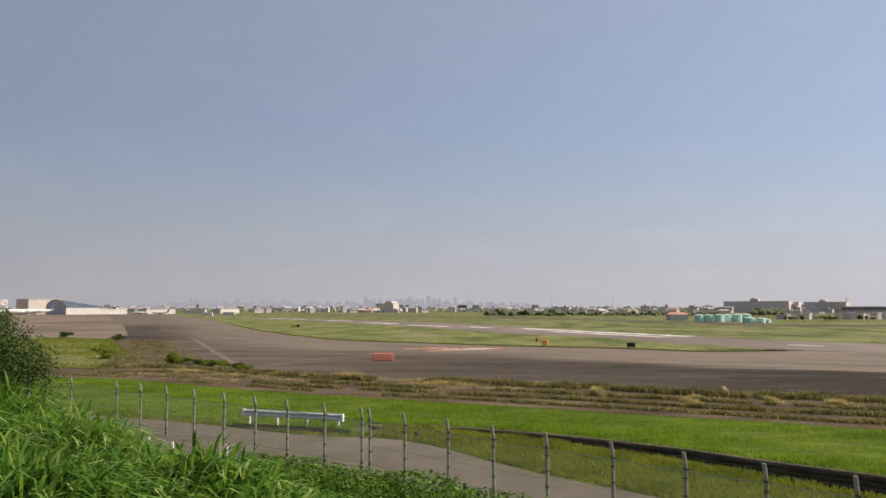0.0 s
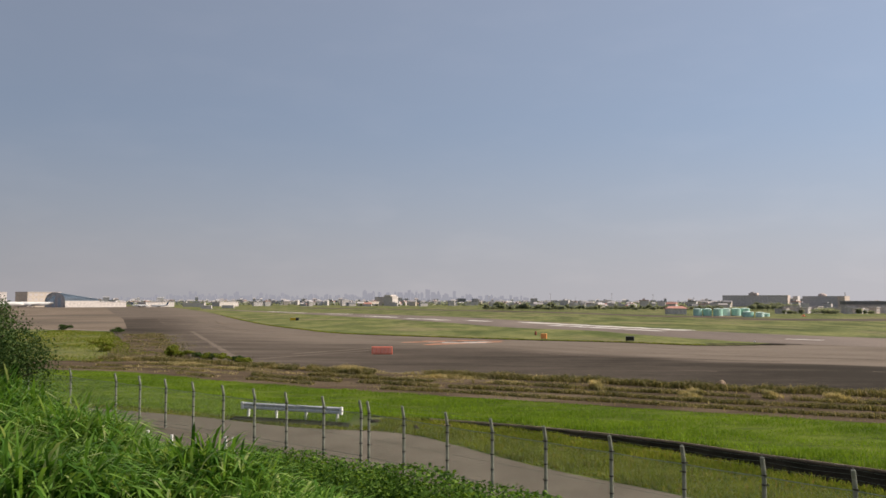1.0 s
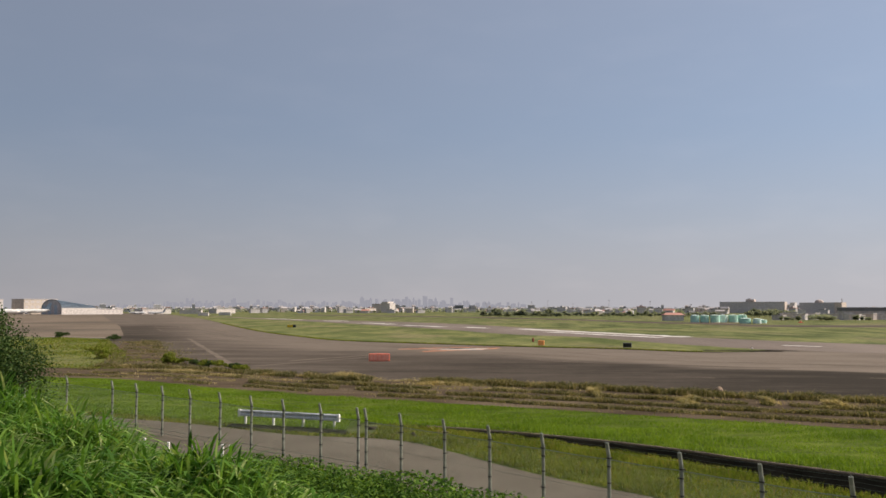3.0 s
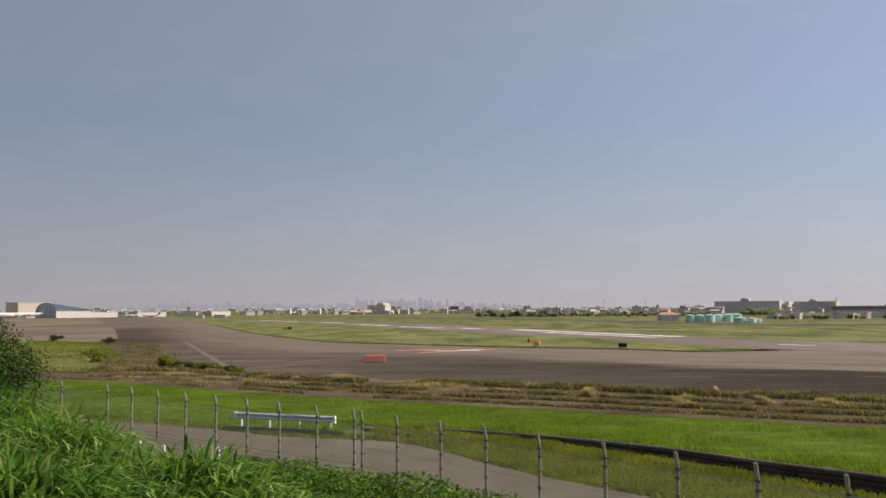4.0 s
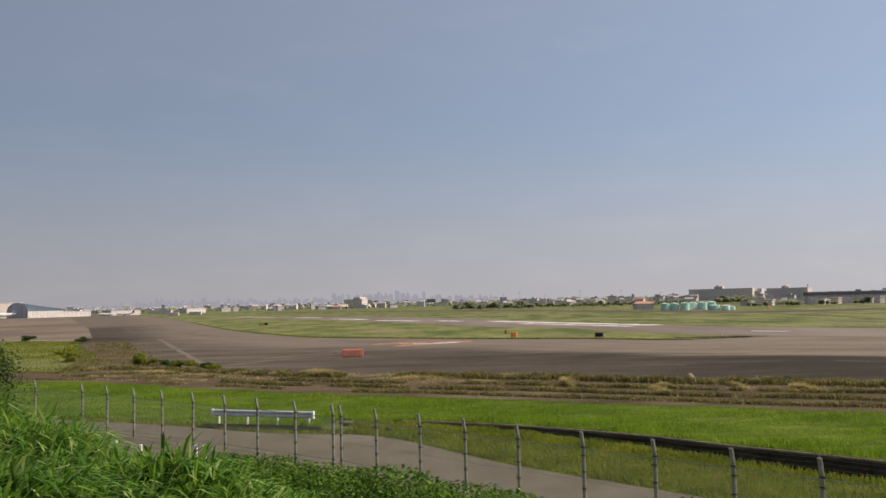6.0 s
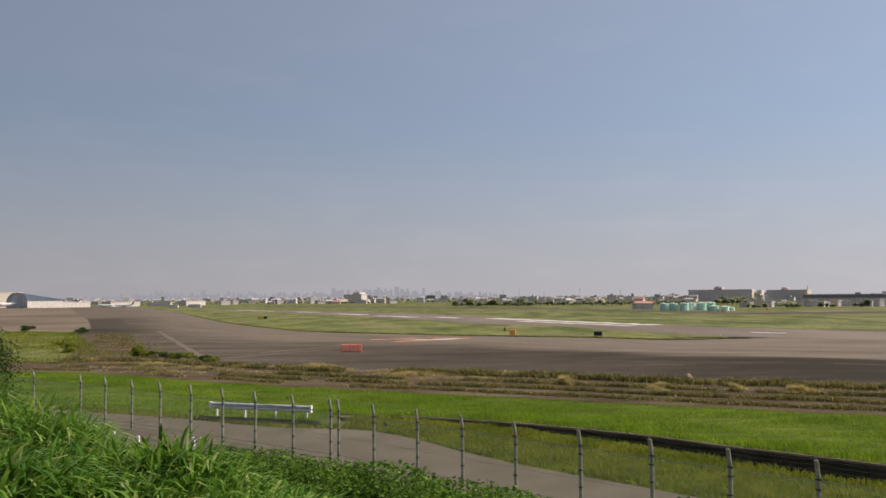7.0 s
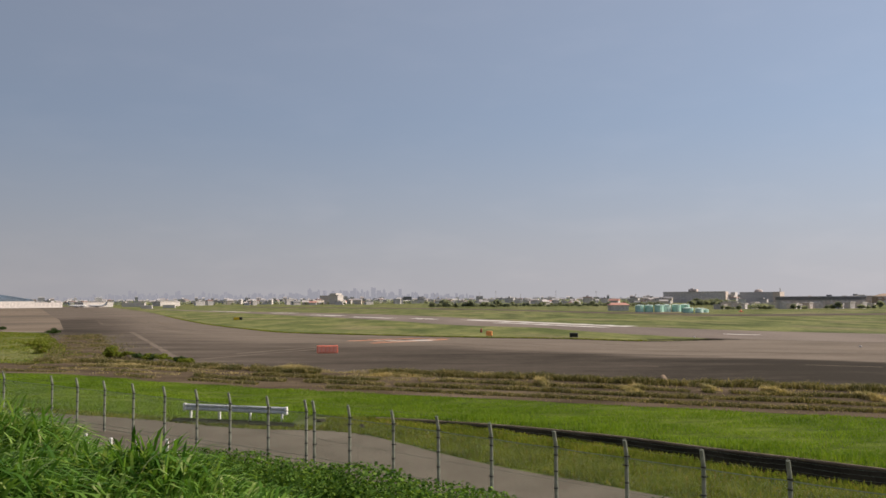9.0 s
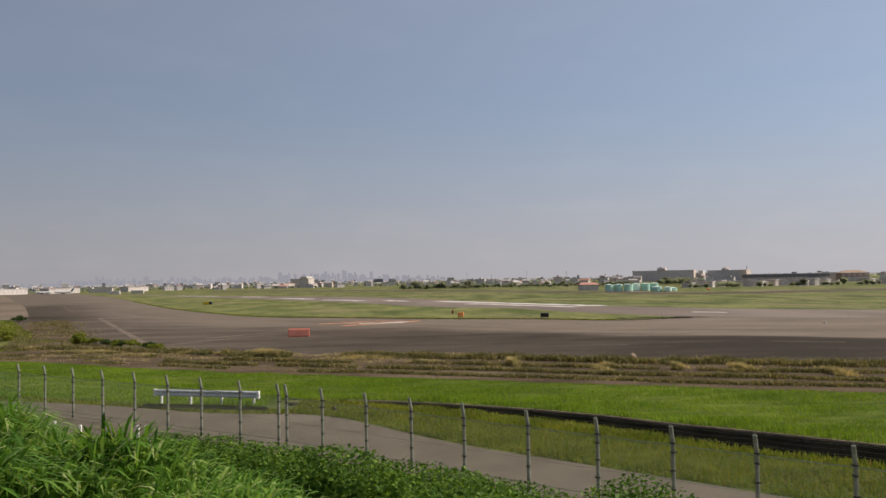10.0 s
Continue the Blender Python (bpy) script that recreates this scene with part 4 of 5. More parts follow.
# ---- low town along the far edge ----
town_rng = np.random.default_rng(21)
walls = [M_HAZE_NEAR, M_WHITEWALL, M_GREYWALL, M_CREAM, M_BLOCK, M_HAZE_NEAR]
roofs = [M_ROOFGREY, M_HAZE_NEAR, M_ROOFRED, M_GREYWALL, M_WHITEWALL]
kinds = []
for k in range(14):
    w, d, h = town_rng.uniform(6, 16), town_rng.uniform(6, 10), town_rng.uniform(3.5, 8.0)
    o = thing("town_building", "small pale building in a low far town", "building", "far town buildings", 0, 1500)
    part("wall", boxed(-w / 2, w / 2, -d / 2, d / 2, 0, h), walls[k % len(walls)], o)
    if k % 2:
        bm = bmesh.new()
        t6 = [bm.verts.new(c) for c in ((-w / 2 - 0.5, -d / 2 - 0.5, h), (w / 2 + 0.5, -d / 2 - 0.5, h), (w / 2 + 0.5, d / 2 + 0.5, h), (-w / 2 - 0.5, d / 2 + 0.5, h), (-w / 2, 0, h + 2.4), (w / 2, 0, h + 2.4))]
        for f in ((0, 1, 5, 4), (1, 2, 5), (2, 3, 4, 5), (3, 0, 4), (3, 2, 1, 0)):
            bm.faces.new([t6[i] for i in f])
        part("roof", bm, roofs[k % len(roofs)], o)
    else:
        part("roof", boxed(-w / 2 - 0.4, w / 2 + 0.4, -d / 2 - 0.4, d / 2 + 0.4, h, h + 0.7), roofs[k % len(roofs)], o)
        part("roof_box", boxed(-w * 0.15, w * 0.1, -2, 2, h + 0.7, h + 2.6), walls[(k + 2) % len(walls)], o)
    for s in range(3):
        part("window", boxed(-w * 0.4 + s * w * 0.28, -w * 0.22 + s * w * 0.28, -d / 2 - 0.08, -d / 2, h * 0.35, h * 0.65), M_GLASS, o)
    kinds.append(o)
for k in range(290):
    az = radians(town_rng.uniform(-25, 36))
    far = town_rng.uniform(1050, 1900)
    m = pose(math.sin(az) * far, math.cos(az) * far, 0, 0, 0, -math.degrees(az) + town_rng.uniform(-30, 30))
    if k < len(kinds):
        kinds[k].matrix_basis = m
    else:
        copy_thing(kinds[k % len(kinds)], m).scale = (0.75, 0.75, town_rng.uniform(0.55, 1.0))
for k in range(34):
    az = radians(town_rng.uniform(4, 19.5))
    far = town_rng.uniform(720, 1000)
    copy_thing(kinds[k % len(kinds)], pose(math.sin(az) * far, math.cos(az) * far, 0, 0, 0, -math.degrees(az) + town_rng.uniform(-30, 40))).scale = (0.6, 0.6, 0.55)


def far_roofs():
    """The many small houses farther back, too far off to tell apart."""
    n = 1500
    az, far = np.radians(town_rng.uniform(-27, 38, n)), town_rng.uniform(1500, 2600, n)
    w, d, h = town_rng.uniform(2, 6.5, n), town_rng.uniform(3, 6, n), town_rng.uniform(2.5, 7, n) * np.where(town_rng.uniform(0, 1, n) < 0.12, 1.9, 1.0)
    ridge = np.where(town_rng.uniform(0, 1, n) < 0.5, 2.0, 0.2)
    out = []
    for sx, sy, sz in ((-1, -1, 0), (1, -1, 0), (1, 1, 0), (-1, 1, 0), (-1, -1, 1), (1, -1, 1), (1, 1, 1), (-1, 1, 1), (-1, 0, 2), (1, 0, 2)):
        lx, ly, z = sx * w, sy * d, np.where(sz == 2, h + ridge, h * min(sz, 1))
        out.append(np.stack([np.sin(az) * (far + ly) + np.cos(az) * lx, np.cos(az) * (far + ly) - np.sin(az) * lx, z], -1))
    v = np.stack(out, 1).reshape(-1, 3)
    f = np.array([(0, 1, 5, 4), (1, 2, 6, 5), (3, 0, 4, 7), (2, 3, 7, 6), (4, 5, 9, 8), (6, 7, 8, 9), (5, 6, 9, 9), (7, 4, 8, 8)])[:6]
    return v, ((np.arange(n) * 10)[:, None, None] + f[None]).reshape(-1, 4)


M_ROOFS, nt_roofs, bsdf_roofs = node_mat("mixed_far_walls")
pick = nt_roofs.nodes.new("ShaderNodeNewGeometry")
nt_roofs.links.new(ramp(nt_roofs, pick.outputs["Random Per Island"], [(0.0, (0.25, 0.26, 0.28)), (0.35, (0.38, 0.36, 0.36)), (0.65, (0.33, 0.29, 0.28)), (0.85, (0.45, 0.42, 0.41)), (1.0, (0.62, 0.59, 0.57))]), bsdf_roofs.inputs["Base Color"])
bsdf_roofs.inputs["Roughness"].default_value = 0.9
tagged(new("far_houses", mesh_of("far_houses", *far_roofs(), M_ROOFS, False)), "dense pale houses of a distant low town", "houses", kind="stuff")


def far_woods():
    """Hazy low tree clumps between the far houses."""
    n, k = 420, 60
    az, far = np.radians(town_rng.uniform(-26, 38, n)), town_rng.uniform(1250, 2000, n)
    h, w = town_rng.uniform(2.0, 5.0, n), town_rng.uniform(6, 18, n)
    q = town_rng.normal(0, 0.5, (n, k, 3))
    c = np.stack([np.sin(az) * far, np.cos(az) * far, h * 0.45], -1)[:, None] + q * np.stack([w, w, h * 0.9], -1)[:, None]
    c[..., 2] = np.maximum(c[..., 2], 0.3)
    return leaves(c.reshape(-1, 3), town_rng.uniform(1.5, 3.2, n * k), 0.3)


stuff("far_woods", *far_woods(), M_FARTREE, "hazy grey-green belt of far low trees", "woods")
for deg, far, tall in ((6.3, 900, 17), (7.4, 1000, 20), (11.5, 900, 19), (14.2, 760, 16), (16.8, 700, 12), (-9.5, 1100, 14), (3.2, 1000, 16), (9.1, 950, 15), (17.6, 680, 11)):
    mast = thing("light_mast", "thin grey floodlight mast above far roofs", "mast", "masts behind the airfield", math.sin(radians(deg)) * far, math.cos(radians(deg)) * far)
    part("pole", tube(bmesh.new(), [(0, 0, 0), (0, 0, tall * 0.75)], [0.2, 0.13], 6), M_GREYWALL, mast)
    part("lamp_bar", boxed(-0.7, 0.7, -0.15, 0.15, tall * 0.75, tall * 0.75 + 0.4), M_GREYWALL, mast)
w = windowed_block("factory_building", "white stepped factory building in the far town", -71, 1150, 62, 15, 14, 12.5, M_WHITEWALL, 3, 4)
part("upper_storey", boxed(-9, 6, -5, 5, 12.5, 15.0), M_WHITEWALL, w)
windowed_block("long_warehouse", "long low cream warehouse in the far town", -100, 1150, 60, 26, 12, 5.6, M_CREAM, 1, 8)
windowed_block("factory_building", "grey-brown factory block in the far town", -88, 1200, 2, 18, 12, 12, M_BLOCK_L, 3, 4)
sb = thing("billboard", "dark rectangular board over far roofs", "sign", x=28, y=1200)
part("board", boxed(-6, 6, -0.5, 0.5, 5.5, 10.5), M_ROOFGREY, sb)
for x in (-4, 4):
    part("leg", boxed(x - 0.3, x + 0.3, -0.3, 0.3, 0, 5.5), M_ROOFGREY, sb)

# ---- hazy skyline, kilometres off ----
sky_rng = np.random.default_rng(5)
bm = bmesh.new()
for k in range(640):
    az = radians(-27 + 64 * (k + sky_rng.uniform(0, 1)) / 640)
    deg = math.degrees(az)
    peak = 26 * math.exp(-((deg + 2.5) / 7.0) ** 2) + 18 * math.exp(-((deg + 15) / 5.0) ** 2) + 18
    h = peak * sky_rng.uniform(0.35, 1.25) * (1.35 if sky_rng.uniform() < 0.16 else 1)
    if deg > 6:
        h *= 0.5
    w = sky_rng.uniform(3.5, 10)
    far = sky_rng.uniform(3900, 4500)
    m = pose(math.sin(az) * far, math.cos(az) * far, 0, 0, 0, -deg + sky_rng.uniform(-20, 20))
    n0 = len(bm.verts)
    box(bm, -w, w, -w, w, 0, h)
    if k % 3 == 0:
        box(bm, -w * 0.5, w * 0.4, -w * 0.5, w * 0.5, h, h * 1.12)
    bm.verts.ensure_lookup_table()
    bmesh.ops.transform(bm, matrix=m, verts=bm.verts[n0:])
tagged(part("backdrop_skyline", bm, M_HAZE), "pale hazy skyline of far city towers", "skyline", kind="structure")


# ---- trees ----
def crown(n, rx, ry, rz, lumps, size, gen):
    """Leaf points over several lumps, so that the outline is uneven and has gaps."""
    pts = []
    for k in range(lumps):
        c = gen.normal(0, 1, 3)
        c /= np.linalg.norm(c)
        c = c * np.array((rx, ry, rz)) * gen.uniform(0.35, 0.75)
        r = gen.uniform(0.32, 0.55)
        q = gen.normal(0, 1, (n // lumps, 3))
        q /= np.linalg.norm(q, axis=1, keepdims=True)
        pts.append(c + q * np.array((rx, ry, rz)) * r * gen.uniform(0.5, 1.0, (n // lumps, 1)))
    p = np.concatenate(pts)
    return p, gen.uniform(0.7, 1.3, len(p)) * size


def tree(name, label, x, y, z, height, wide, trunk, n, size, material, lumps=14, seed=1, group=""):
    gen = np.random.default_rng(seed)
    t = thing(name, label, "bush" if trunk < 0.6 else "tree", group, x, y, z)
    rz = (height - trunk) / 2
    p, s = crown(n, wide / 2, wide / 2, rz, lumps, size, gen)
    if trunk == 0.2:
        p[:, :2] *= 1.12 - 0.62 * (p[:, 2:3] + rz) / (2 * rz)
    p[:, 2] = np.maximum(p[:, 2] + trunk + rz, 0.05)
    v, q = leaves(p, s, 0.3)
    new("crown", mesh_of("crown", v, q, material)).parent = t
    bm = bmesh.new()
    top = trunk + rz
    tube(bm, [(0, 0, -0.2), (0.03 * wide, 0, top * 0.5), (0, 0.03 * wide, top * 1.2)], [height * 0.035, height * 0.026, height * 0.012], 8)
    for k in range(7):
        a = k * 2.4
        tube(bm, [(0, 0, top * (0.3 + 0.08 * k)), (math.cos(a) * wide * 0.2, math.sin(a) * wide * 0.2, top * (0.55 + 0.09 * k)),
                  (math.cos(a) * wide * 0.36, math.sin(a) * wide * 0.36, top * (0.7 + 0.1 * k))], [height * 0.014, height * 0.009, height * 0.004], 5)
    part("trunk", bm, M_BARK, t)
    return t


tree("bush", "dense dark green leafy bush on the bank", -9.35, 16.2, float(bank(np.array(-9.35), np.array(16.2))) - 0.1, 2.75, 4.2, 0.2, 60000, 0.047, M_BUSH, 60, 3)
for x, y, h, w, sd in ((-74, 164, 1.3, 3.2, 1), (-58.5, 150, 1.2, 3, 2), (-38.5, 96, 1.1, 2.4, 3), (-27.2, 84, 1.5, 1.7, 4), (-46, 112, 0.7, 4, 5)):
    tree("shrub", "low green roadside shrub on rough grass", x, y, 0, h, w, 0.1, 1500, 0.16, M_BUSH if sd < 3 else M_ROUGH, 12, sd, "shrubs by the apron")
for k in range(12):
    tree("shrub", "low ragged green shrub along old pavement", -28 + k * 0.95 + 0.3 * math.sin(k * 5), 88.5 - k * 1.05, 0, 0.55 + 0.35 * (k * 7 % 5) / 5, 1.6, 0.05, 500, 0.13, M_ROUGH if k % 3 else M_BUSH, 8, 100 + k, "shrubs along old pavement")
far_kinds = [tree("far_tree", "grey-green tree, paled for haze, across the airfield", 0, 0, 0, h, w, 0.7, 1800, 0.75, M_FARTREE, 16, 40 + k, "trees along the far edge")
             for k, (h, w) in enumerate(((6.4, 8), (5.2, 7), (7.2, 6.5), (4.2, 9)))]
tree_rng = np.random.default_rng(9)
spots = [(px, tree_rng.uniform(560, 620)) for px in np.linspace(2.9, 8.2, 36)]
spots = [(a, d, tree_rng.uniform(0.4, 0.95)) for a, d in spots]
spots += [(px, tree_rng.uniform(560, 640), 0.6) for px in np.linspace(8.0, 18.5, 40)]
spots += [(px, tree_rng.uniform(560, 620), 0.85) for px in np.linspace(20.4, 23.0, 18)]
spots += [(px, tree_rng.uniform(392, 416), tree_rng.uniform(0.3, 0.6)) for px in np.linspace(22, 36, 44) if math.sin(px * 3.1) > -0.1]
spots += [(px, tree_rng.uniform(1000, 1400), 0.55) for px in np.linspace(-19, 3, 60)]
for k, (deg, far, size) in enumerate(spots):
    m = pose(math.tan(radians(deg)) * far, far, 0, 0, 0, tree_rng.uniform(0, 360)) @ Matrix.Diagonal((*([size * tree_rng.uniform(0.8, 1.15)] * 3), 1))
    if k < 4:
        far_kinds[k].matrix_basis = m
    else:
        copy_thing(far_kinds[k % 4], pose(*m.translation, 0, 0, tree_rng.uniform(0, 360))).scale = m.to_scale()
tree("shrub", "round bush on far grass, its green paled for haze", 183, 400, 0, 3.2, 15, 0.1, 2500, 0.5, M_FARTREE, 16, 77)


# ---- vegetation ----
def scatter(n, x0, x1, low, high):
    x = rng.uniform(x0, x1, n)
    a, b = low(x), high(x)
    keep = rng.uniform(0, 1, n) < np.clip((b - a) / np.max(b - a), 0, 1)
    x, a, b = x[keep], a[keep], b[keep]
    return x, a + (b - a) * rng.uniform(0, 1, len(x))


def patchy(x, y, size, lo=0.0):
    """Slow waves between lo and 1 that vary the growth."""
    v = np.sin(x / size + 1.3 * np.sin(y / size * 0.7)) * np.sin(y / size * 1.1 + np.sin(x / size * 0.8))
    return lo + (1 - lo) * (0.5 + 0.5 * v)


def edge_of_creepers(x, y):
    return np.interp(x / np.maximum(y, 0.5), [-0.26, -0.15, 0.1], [9.4, 6.7, 6.2]) + 0.25 * np.sin(y * 2.1 + x * 1.3)


# tall grass on the bank in front of the camera
def tall_grass():
    n = 190000
    s, u = rng.uniform(1.9, 9.4, n), rng.uniform(-11, 20, n)
    x, y = s * FIELD[0] - u * FIELD[1], s * FIELD[1] + u * FIELD[0]
    d = np.hypot(x, y)
    # the creepers take over lower down and to one side
    own = s < edge_of_creepers(x, y)
    keep = (y > 1.5) & (d > 5.0 + 0.25 * np.sin(u * 3)) & own & (np.abs(x) < y * 0.8 + 2)
    x, y, s, u = x[keep], y[keep], s[keep], u[keep]
    tuft = patchy(x, y, 0.33, 0.1) * (0.6 + 0.4 * patchy(x, y, 1.1))
    low = np.interp(x / y, [-0.56, -0.46, -0.38, -0.30, -0.22, -0.05], [1.35, 1.08, 0.84, 0.74, 0.66, 0.42])
    h = rng.uniform(0.28, 0.62, len(x)) * (0.6 + 0.6 * tuft) * low
    h = h * np.interp(np.hypot(x, y), [4.9, 5.7], [0.6, 1.0])
    lean = rng.normal(-0.3, 1.0, len(x)) + 1.2 * np.sin(x * 2.3) * np.sin(y * 1.9)
    tilt = rng.uniform(0.25, 1.0, len(x))
    return blades(x, y, bank(x, y) - 0.06 + 0.24 * tuft * low * np.interp(np.hypot(x, y), [4.9, 5.7], [0.5, 1.0]), h, rng.uniform(0.012, 0.026, len(x)), lean, tilt, 5, 0.72)


def lawn():
    n = 80000
    x, y = rng.uniform(-6, 6, n), rng.uniform(-5, 6.2, n)
    keep = np.hypot(x, y) < 6.2
    x, y = x[keep], y[keep]
    return blades(x, y, bank(x, y), rng.uniform(0.06, 0.16, len(x)), rng.uniform(0.005, 0.010, len(x)), rng.uniform(0, 6.28, len(x)), rng.uniform(0.2, 1.0, len(x)), 3)


stuff("lawn_grass", *lawn(), M_BLADE, "short bright green grass on top of the bank", "grass")
stuff("tall_grass", *tall_grass(), M_BLADE, "long bright green arching grass on a bank", "grass")


def creepers():
    n = 300000
    s, u = rng.uniform(5.4, 13.4, n), rng.uniform(-4, 14, n)
    x, y = s * FIELD[0] - u * FIELD[1], s * FIELD[1] + u * FIELD[0]
    keep = (y > 2.5) & (s > edge_of_creepers(x, y) - 0.2) & (x > -0.29 * y) & (x < 0.5 * y)
    x, y, s = x[keep], y[keep], s[keep]
    top = 0.3 + 0.55 * patchy(x, y, 0.55) * np.interp(s, [4, 8, 11.5, 13.4], [0.6, 1, 1, 0.5]) * np.interp(x, [0, 2.5], [1.0, 1.4])
    z = bank(x, y) + top * rng.uniform(0.35, 1.0, len(x)) ** 0.6
    low = rng.uniform(0, 1, len(x)) < 0.3
    z = np.where(low, bank(x, y) + top * rng.uniform(0.1, 0.55, len(x)), z)
    return leaves(np.stack([x, y, z], -1), rng.uniform(0.03, 0.062, len(x)) * np.where(low, 2.2, 1.0), 0.7)


stuff("creeper", *creepers(), M_IVY, "dark green creeping leaves covering the bank", "creeper")


def verge_x(x):
    return np.where(x < -4.5, road_y(x) + 1.0, coping_y(x) + 0.15)


M_SWARD = turf("meadow_sward", (0.070, 0.105, 0.018), (0.125, 0.165, 0.030), (0.145, 0.145, 0.045))
edge_x = np.linspace(-34, 34, 80)
sheet("ground_meadow", [*zip(edge_x, verge_x(edge_x))] + [*zip(edge_x[::-1], far_y(edge_x[::-1]))], 0.015, M_SWARD, "green meadow sward between ditch and weeds", "grass")
edge_x = np.linspace(-3, 24, 40)
sheet("ground_verge", [*zip(edge_x, road_y(edge_x))] + [*zip(edge_x[::-1], coping_y(edge_x[::-1]) - 1.25 * ditch_wide(edge_x[::-1]) - 0.2)], 0.018, M_SWARD, "rough grass strip between road and ditch", "grass")


def off_strip(x, y):
    """Leaves the dark strip under the guardrail bare."""
    rail = 41.4 - 0.394 * (x + 7.45)
    return (x < -10.4) | (x > -4.3) | (y > rail - 0.2) | (y < rail - 1.7)


x, y = scatter(300000, -34, 34, verge_x, far_y)
keep = off_strip(x, y)
x, y = x[keep], y[keep]
tall = np.interp(y - verge_x(x), [0, 1.2, 3, 9], [1.0, 0.75, 0.55, 0.4])
stuff("meadow_grass", *blades(x, y, np.zeros(len(x)), rng.uniform(0.22, 0.5, len(x)) * tall * (0.3 + 1.0 * patchy(x, y * 2.2, 1.7)), rng.uniform(0.012, 0.028, len(x)),
                              rng.uniform(0, 6.28, len(x)), rng.uniform(0.15, 0.8, len(x)), 2), M_MEADOW, "bright green meadow grass beyond a ditch", "grass")
x, y = scatter(90000, -3, 24, lambda x: road_y(x) + 0.1, lambda x: coping_y(x) - 1.25 * ditch_wide(x) - 0.1)
stuff("rough_grass", *blades(x, y, np.zeros(len(x)), rng.uniform(0.1, 0.34, len(x)) * (0.5 + 0.7 * patchy(x, y, 0.9)), rng.uniform(0.013, 0.032, len(x)),
                             rng.uniform(0, 6.28, len(x)), rng.uniform(0.15, 0.8, len(x)), 2), M_ROUGH, "yellow-green rough grass beside the road", "grass")
x, y = scatter(9000, -30, -1, lambda x: road_y(x) - 0.1, lambda x: road_y(x) + 1.2)
keep = off_strip(x, y)
x, y = x[keep], y[keep]
stuff("verge_grass", *blades(x, y, np.zeros(len(x)), rng.uniform(0.06, 0.2, len(x)), rng.uniform(0.02, 0.045, len(x)),
                             rng.uniform(0, 6.28, len(x)), rng.uniform(0.15, 0.8, len(x)), 2), M_ROUGH, "short yellow-green verge grass by guardrail", "grass")


def weed_rows():
    out = []
    for f, tall, thick, n in ((0.16, 0.20, 0.30, 26000), (0.38, 0.24, 0.34, 30000), (0.63, 0.26, 0.32, 30000), (0.94, 0.44, 0.6, 44000)):
        x = rng.uniform(-34, 42, n)
        grow = patchy(x, np.full(n, f * 40), 2.6) + 0.35 * patchy(x, np.full(n, f * 9), 0.5)
        limit = np.where(x < 1, 0.5, 0.05 if f > 0.9 else 0.24)
        x = x[(grow > limit) & ((x > -17) | (rng.uniform(0, 1, n) < 0.35))]
        y = far_y(x) + (weed_y(x) - far_y(x)) * f + rng.normal(0, thick, len(x)) + 0.2 * np.sin(x * 0.5 + f * 9)
        out.append((x, y, rng.uniform(0.6, 1.2, len(x)) * tall * 1.25 * (0.6 + 0.7 * patchy(x, y, 0.8))))
    x = rng.uniform(-34, 42, 2500)
    y = far_y(x) + (weed_y(x) - far_y(x)) * rng.uniform(0, 1, 2500)
    out.append((x, y, rng.uniform(0.05, 0.16, 2500)))
    x, y, h = (np.concatenate(c) for c in zip(*out))
    return blades(x, y, np.full(len(x), 0.03), h, rng.uniform(0.02, 0.05, len(x)), rng.uniform(0, 6.28, len(x)), rng.uniform(0.4, 1.25, len(x)), 2)


def straw():
    """Paler, drier clumps that lie across the rows, and thin straw over the far row."""
    out = []
    for cx, cy, wide, deep, tall, k in ((-7.8, 70.0, 1.3, 0.7, 0.75, 1100), (0.6, 63.6, 1.8, 0.6, 0.5, 1000), (4.6, 59.5, 0.9, 0.5, 0.35, 500), (10.4, 56.4, 0.2, 1.0, 0.8, 700),
                                        (15.2, 51.2, 0.28, 1.3, 0.45, 700), (16.4, 53.6, 0.22, 1.0, 0.4, 350), (23.6, 49.8, 0.2, 1.0, 0.65, 500), (27.5, 46.0, 0.25, 1.2, 0.7, 500),
                                        (-19, 72.5, 1.6, 0.5, 0.3, 500), (-24, 77.5, 2.0, 0.8, 0.35, 700), (-31, 82.5, 1.5, 1.0, 0.5, 500), (20.5, 52.5, 0.16, 1.0, 0.5, 300), (-13.5, 72, 1.5, 0.3, 0.4, 400)):
        k = int(k * 1.8)
        bend = rng.normal(0, 1, k)
        out.append((cx + wide * bend, cy + deep * rng.normal(0, 0.7, k) - 0.25 * wide * bend, rng.uniform(0.4, 1.0, k) * tall * np.exp(-0.3 * bend**2)))
    for f, k, tall in ((0.16, 2500, 0.22), (0.38, 3500, 0.26), (0.63, 3500, 0.28), (0.8, 1500, 0.2)):
        x = rng.uniform(-30, 42, k)
        x = x[patchy(x, np.full(k, f * 31), 1.3) > np.where(x < 4, 0.45, 0.68)]
        out.append((x, far_y(x) + (weed_y(x) - far_y(x)) * f + rng.normal(0, 0.4, len(x)), rng.uniform(0.4, 1.1, len(x)) * tall))
    k = 6500
    x = rng.uniform(-34, 42, k)
    out.append((x, weed_y(x) - 0.3 + rng.normal(0, 0.3, k), rng.uniform(0.15, 0.5, k) * (0.3 + 0.9 * patchy(x, x * 0.3, 1.1))))
    x, y, h = (np.concatenate(c) for c in zip(*out))
    return blades(x, y, np.full(len(x), 0.03), h, rng.uniform(0.018, 0.045, len(x)), rng.uniform(0, 6.28, len(x)), rng.uniform(0.3, 1.1, len(x)), 2)


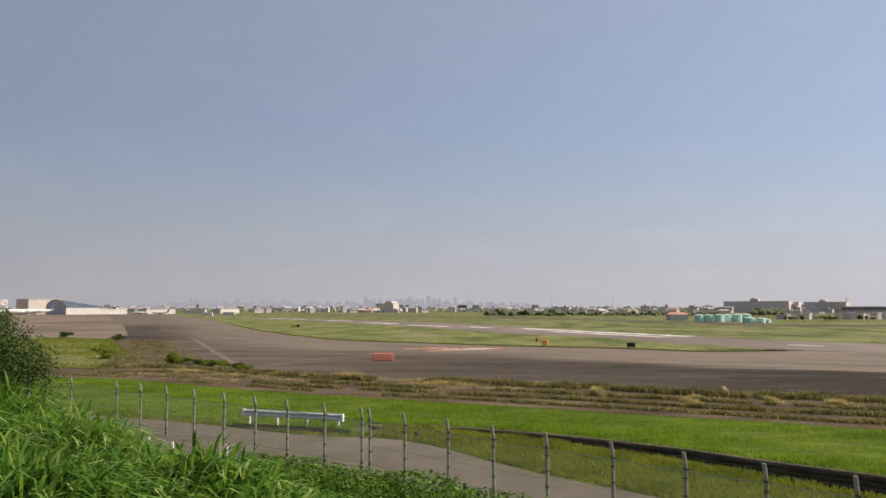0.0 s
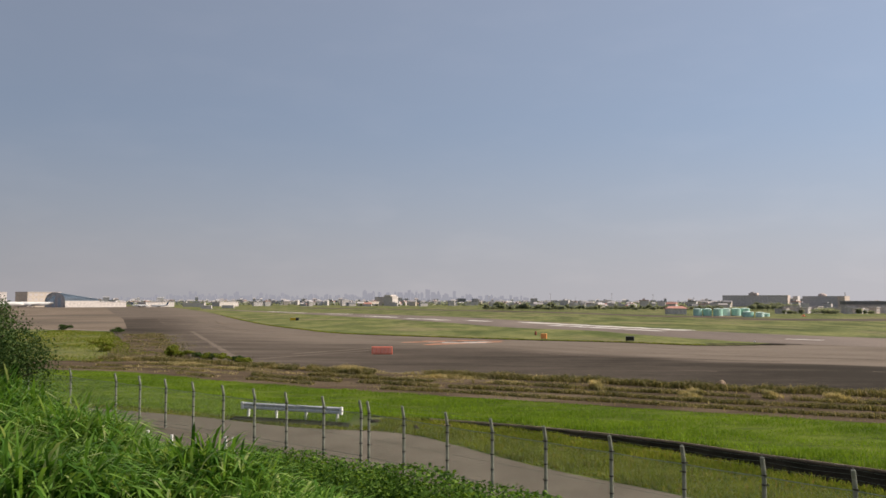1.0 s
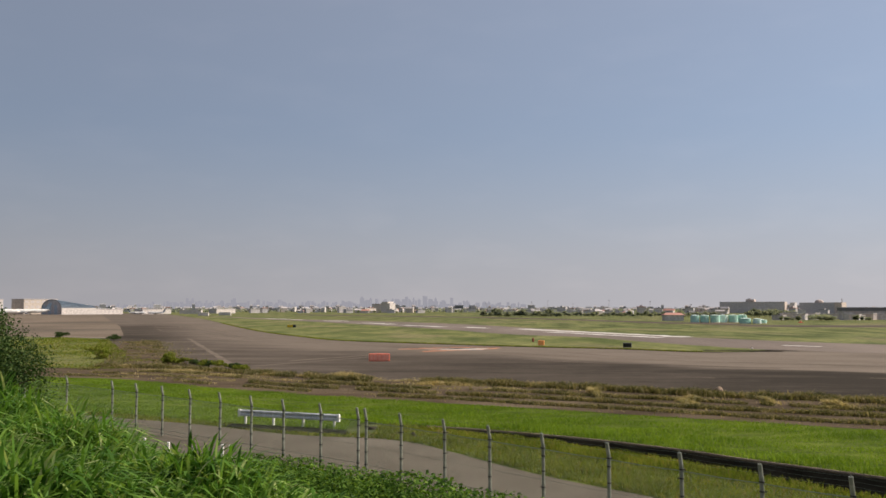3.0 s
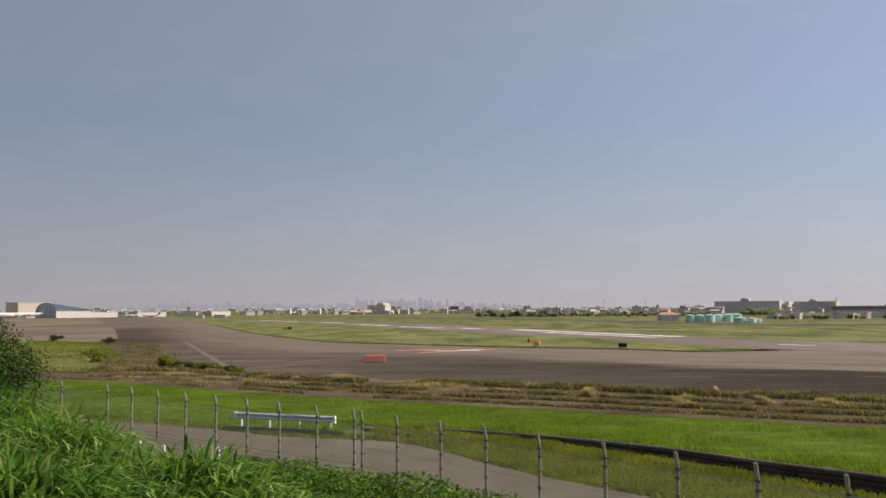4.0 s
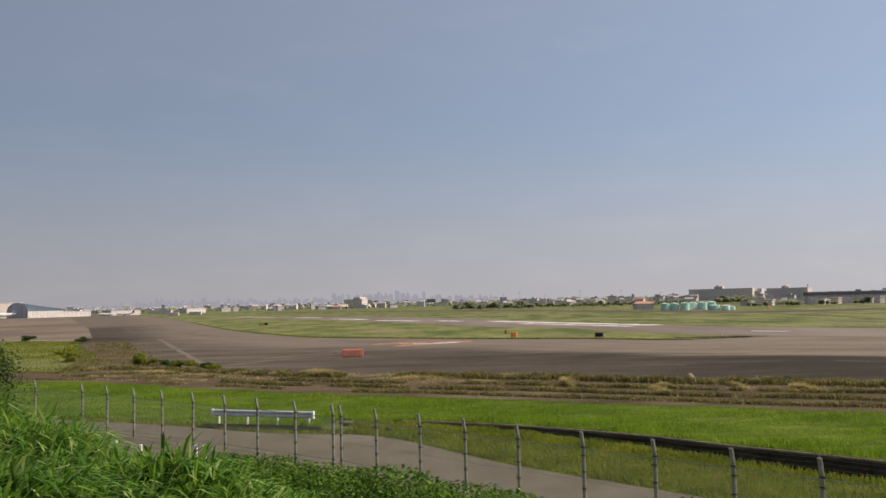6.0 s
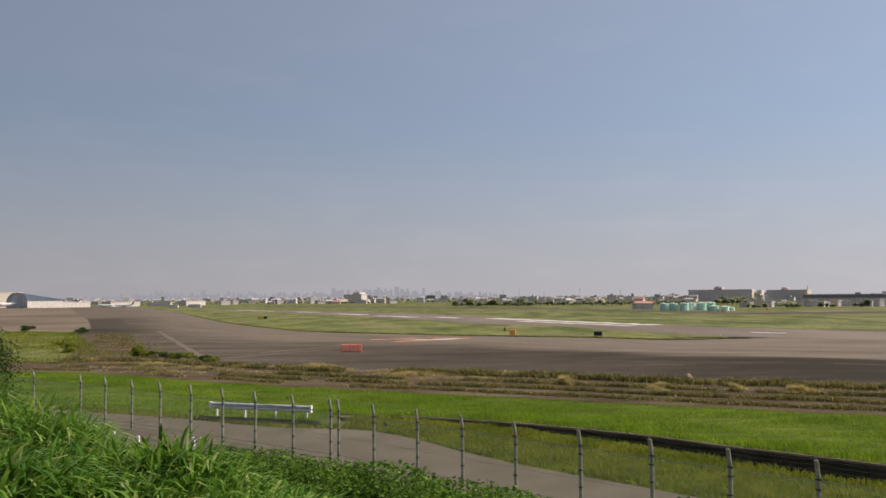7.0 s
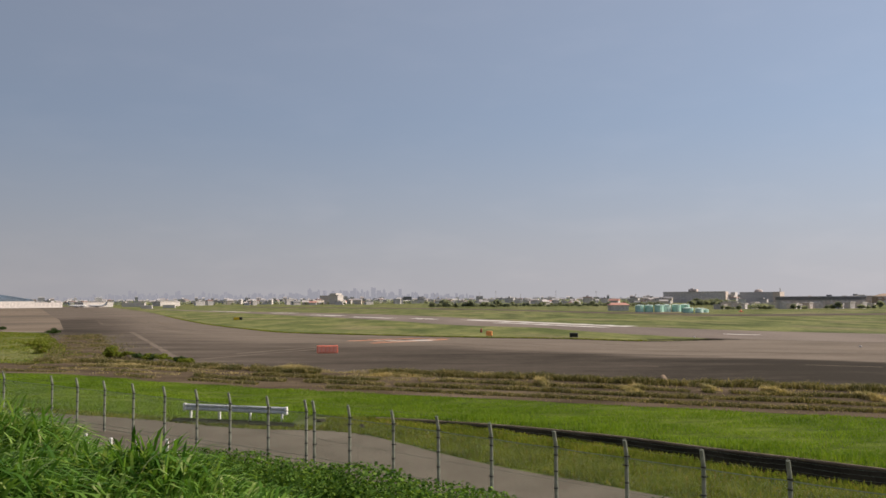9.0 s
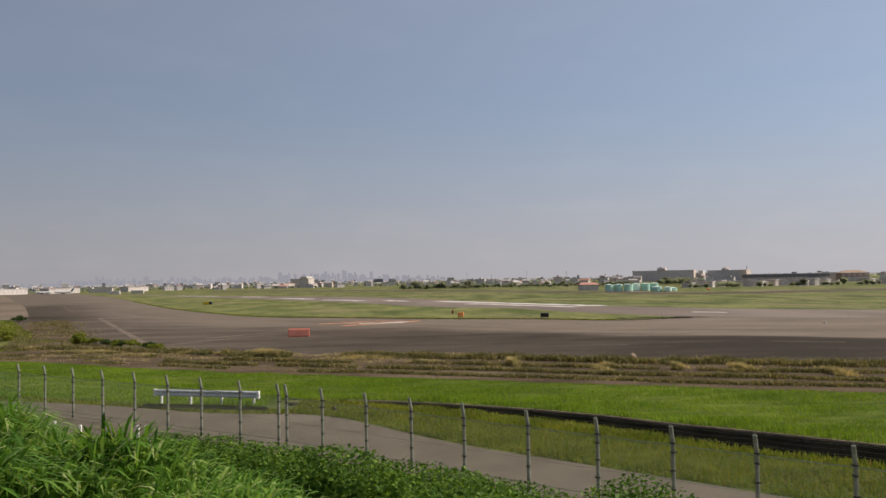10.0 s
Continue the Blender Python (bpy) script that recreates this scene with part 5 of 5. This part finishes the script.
stuff("weed_rows", *weed_rows(), M_WEED, "rows of dark olive weeds on bare soil", "weeds")
stuff("straw_weeds", *straw(), M_STRAW, "pale dry straw clumps lying across weed rows", "weeds")


def island_rim():
    c = curve(ISLAND_LOW, 40)
    c = c[c[:, 1] < 330]
    k = rng.integers(0, len(c) - 1, 9000)
    p = c[k] + (c[k + 1] - c[k]) * rng.uniform(0, 1, (9000, 1)) + rng.normal(0, 0.35, (9000, 2)) + np.array((0, 0.5))
    p = p[p[:, 0] < 35]
    n = len(p)
    return blades(p[:, 0], p[:, 1], np.full(n, 0.05), rng.uniform(0.08, 0.3, n), rng.uniform(0.05, 0.13, n), rng.uniform(0, 6.28, n), rng.uniform(0.2, 0.9, n), 2)


stuff("rim_grass", *island_rim(), M_ROUGH, "ragged dry grass along the taxiway edge", "grass")
sheet("ground_mound", [(-33, 81), (-40, 97), (-50, 122), (-64, 160), (-84, 170), (-125, 188), (-100, 120), (-70, 84), (-50, 80)], 0.045, M_ISLAND, "green grassy slope beside the apron", "grass", 0.5)
sheet("ground_broken_edge", [(-31, 82), (-38, 97), (-46, 120), (-56, 147), (-50, 149), (-41, 124), (-33, 104), (-25, 84)], 0.05, M_DIRT, "bare brown soil between grass and old asphalt", "soil", 0.6)
t = rng.uniform(0, 1, 16000)
x, y = -28 - 25 * t + rng.normal(0, 2.6, 16000), 82 + 66 * t + rng.normal(0, 2.0, 16000)
grow = patchy(x, y, 1.3)
x, y, grow = x[grow > 0.5], y[grow > 0.5], grow[grow > 0.5]
stuff("edge_weeds", *blades(x, y, np.full(len(x), 0.03), rng.uniform(0.15, 0.6, len(x)) * grow, rng.uniform(0.02, 0.05, len(x)), rng.uniform(0, 6.28, len(x)), rng.uniform(0.3, 1.1, len(x)), 2),
      M_WEED, "ragged olive weeds on broken ground", "weeds")
x, y = scatter(70000, -75, -27, lambda x: np.maximum(far_y(x) + 9, 80), lambda x: np.interp(x, [-75, -60, -45, -27], [165, 152, 118, 84]))
keep = (x < -31 - (y - 82) * 0.36) | (patchy(x, y, 3.0) > 0.7)
x, y = x[keep], y[keep]
stuff("mound_grass", *blades(x, y, np.zeros(len(x)), rng.uniform(0.12, 0.34, len(x)) * (0.4 + 0.8 * patchy(x, y, 5)), rng.uniform(0.04, 0.1, len(x)),
                             rng.uniform(0, 6.28, len(x)), rng.uniform(0.2, 0.9, len(x)), 2), M_ROUGH, "rough green grass beside the apron", "grass")
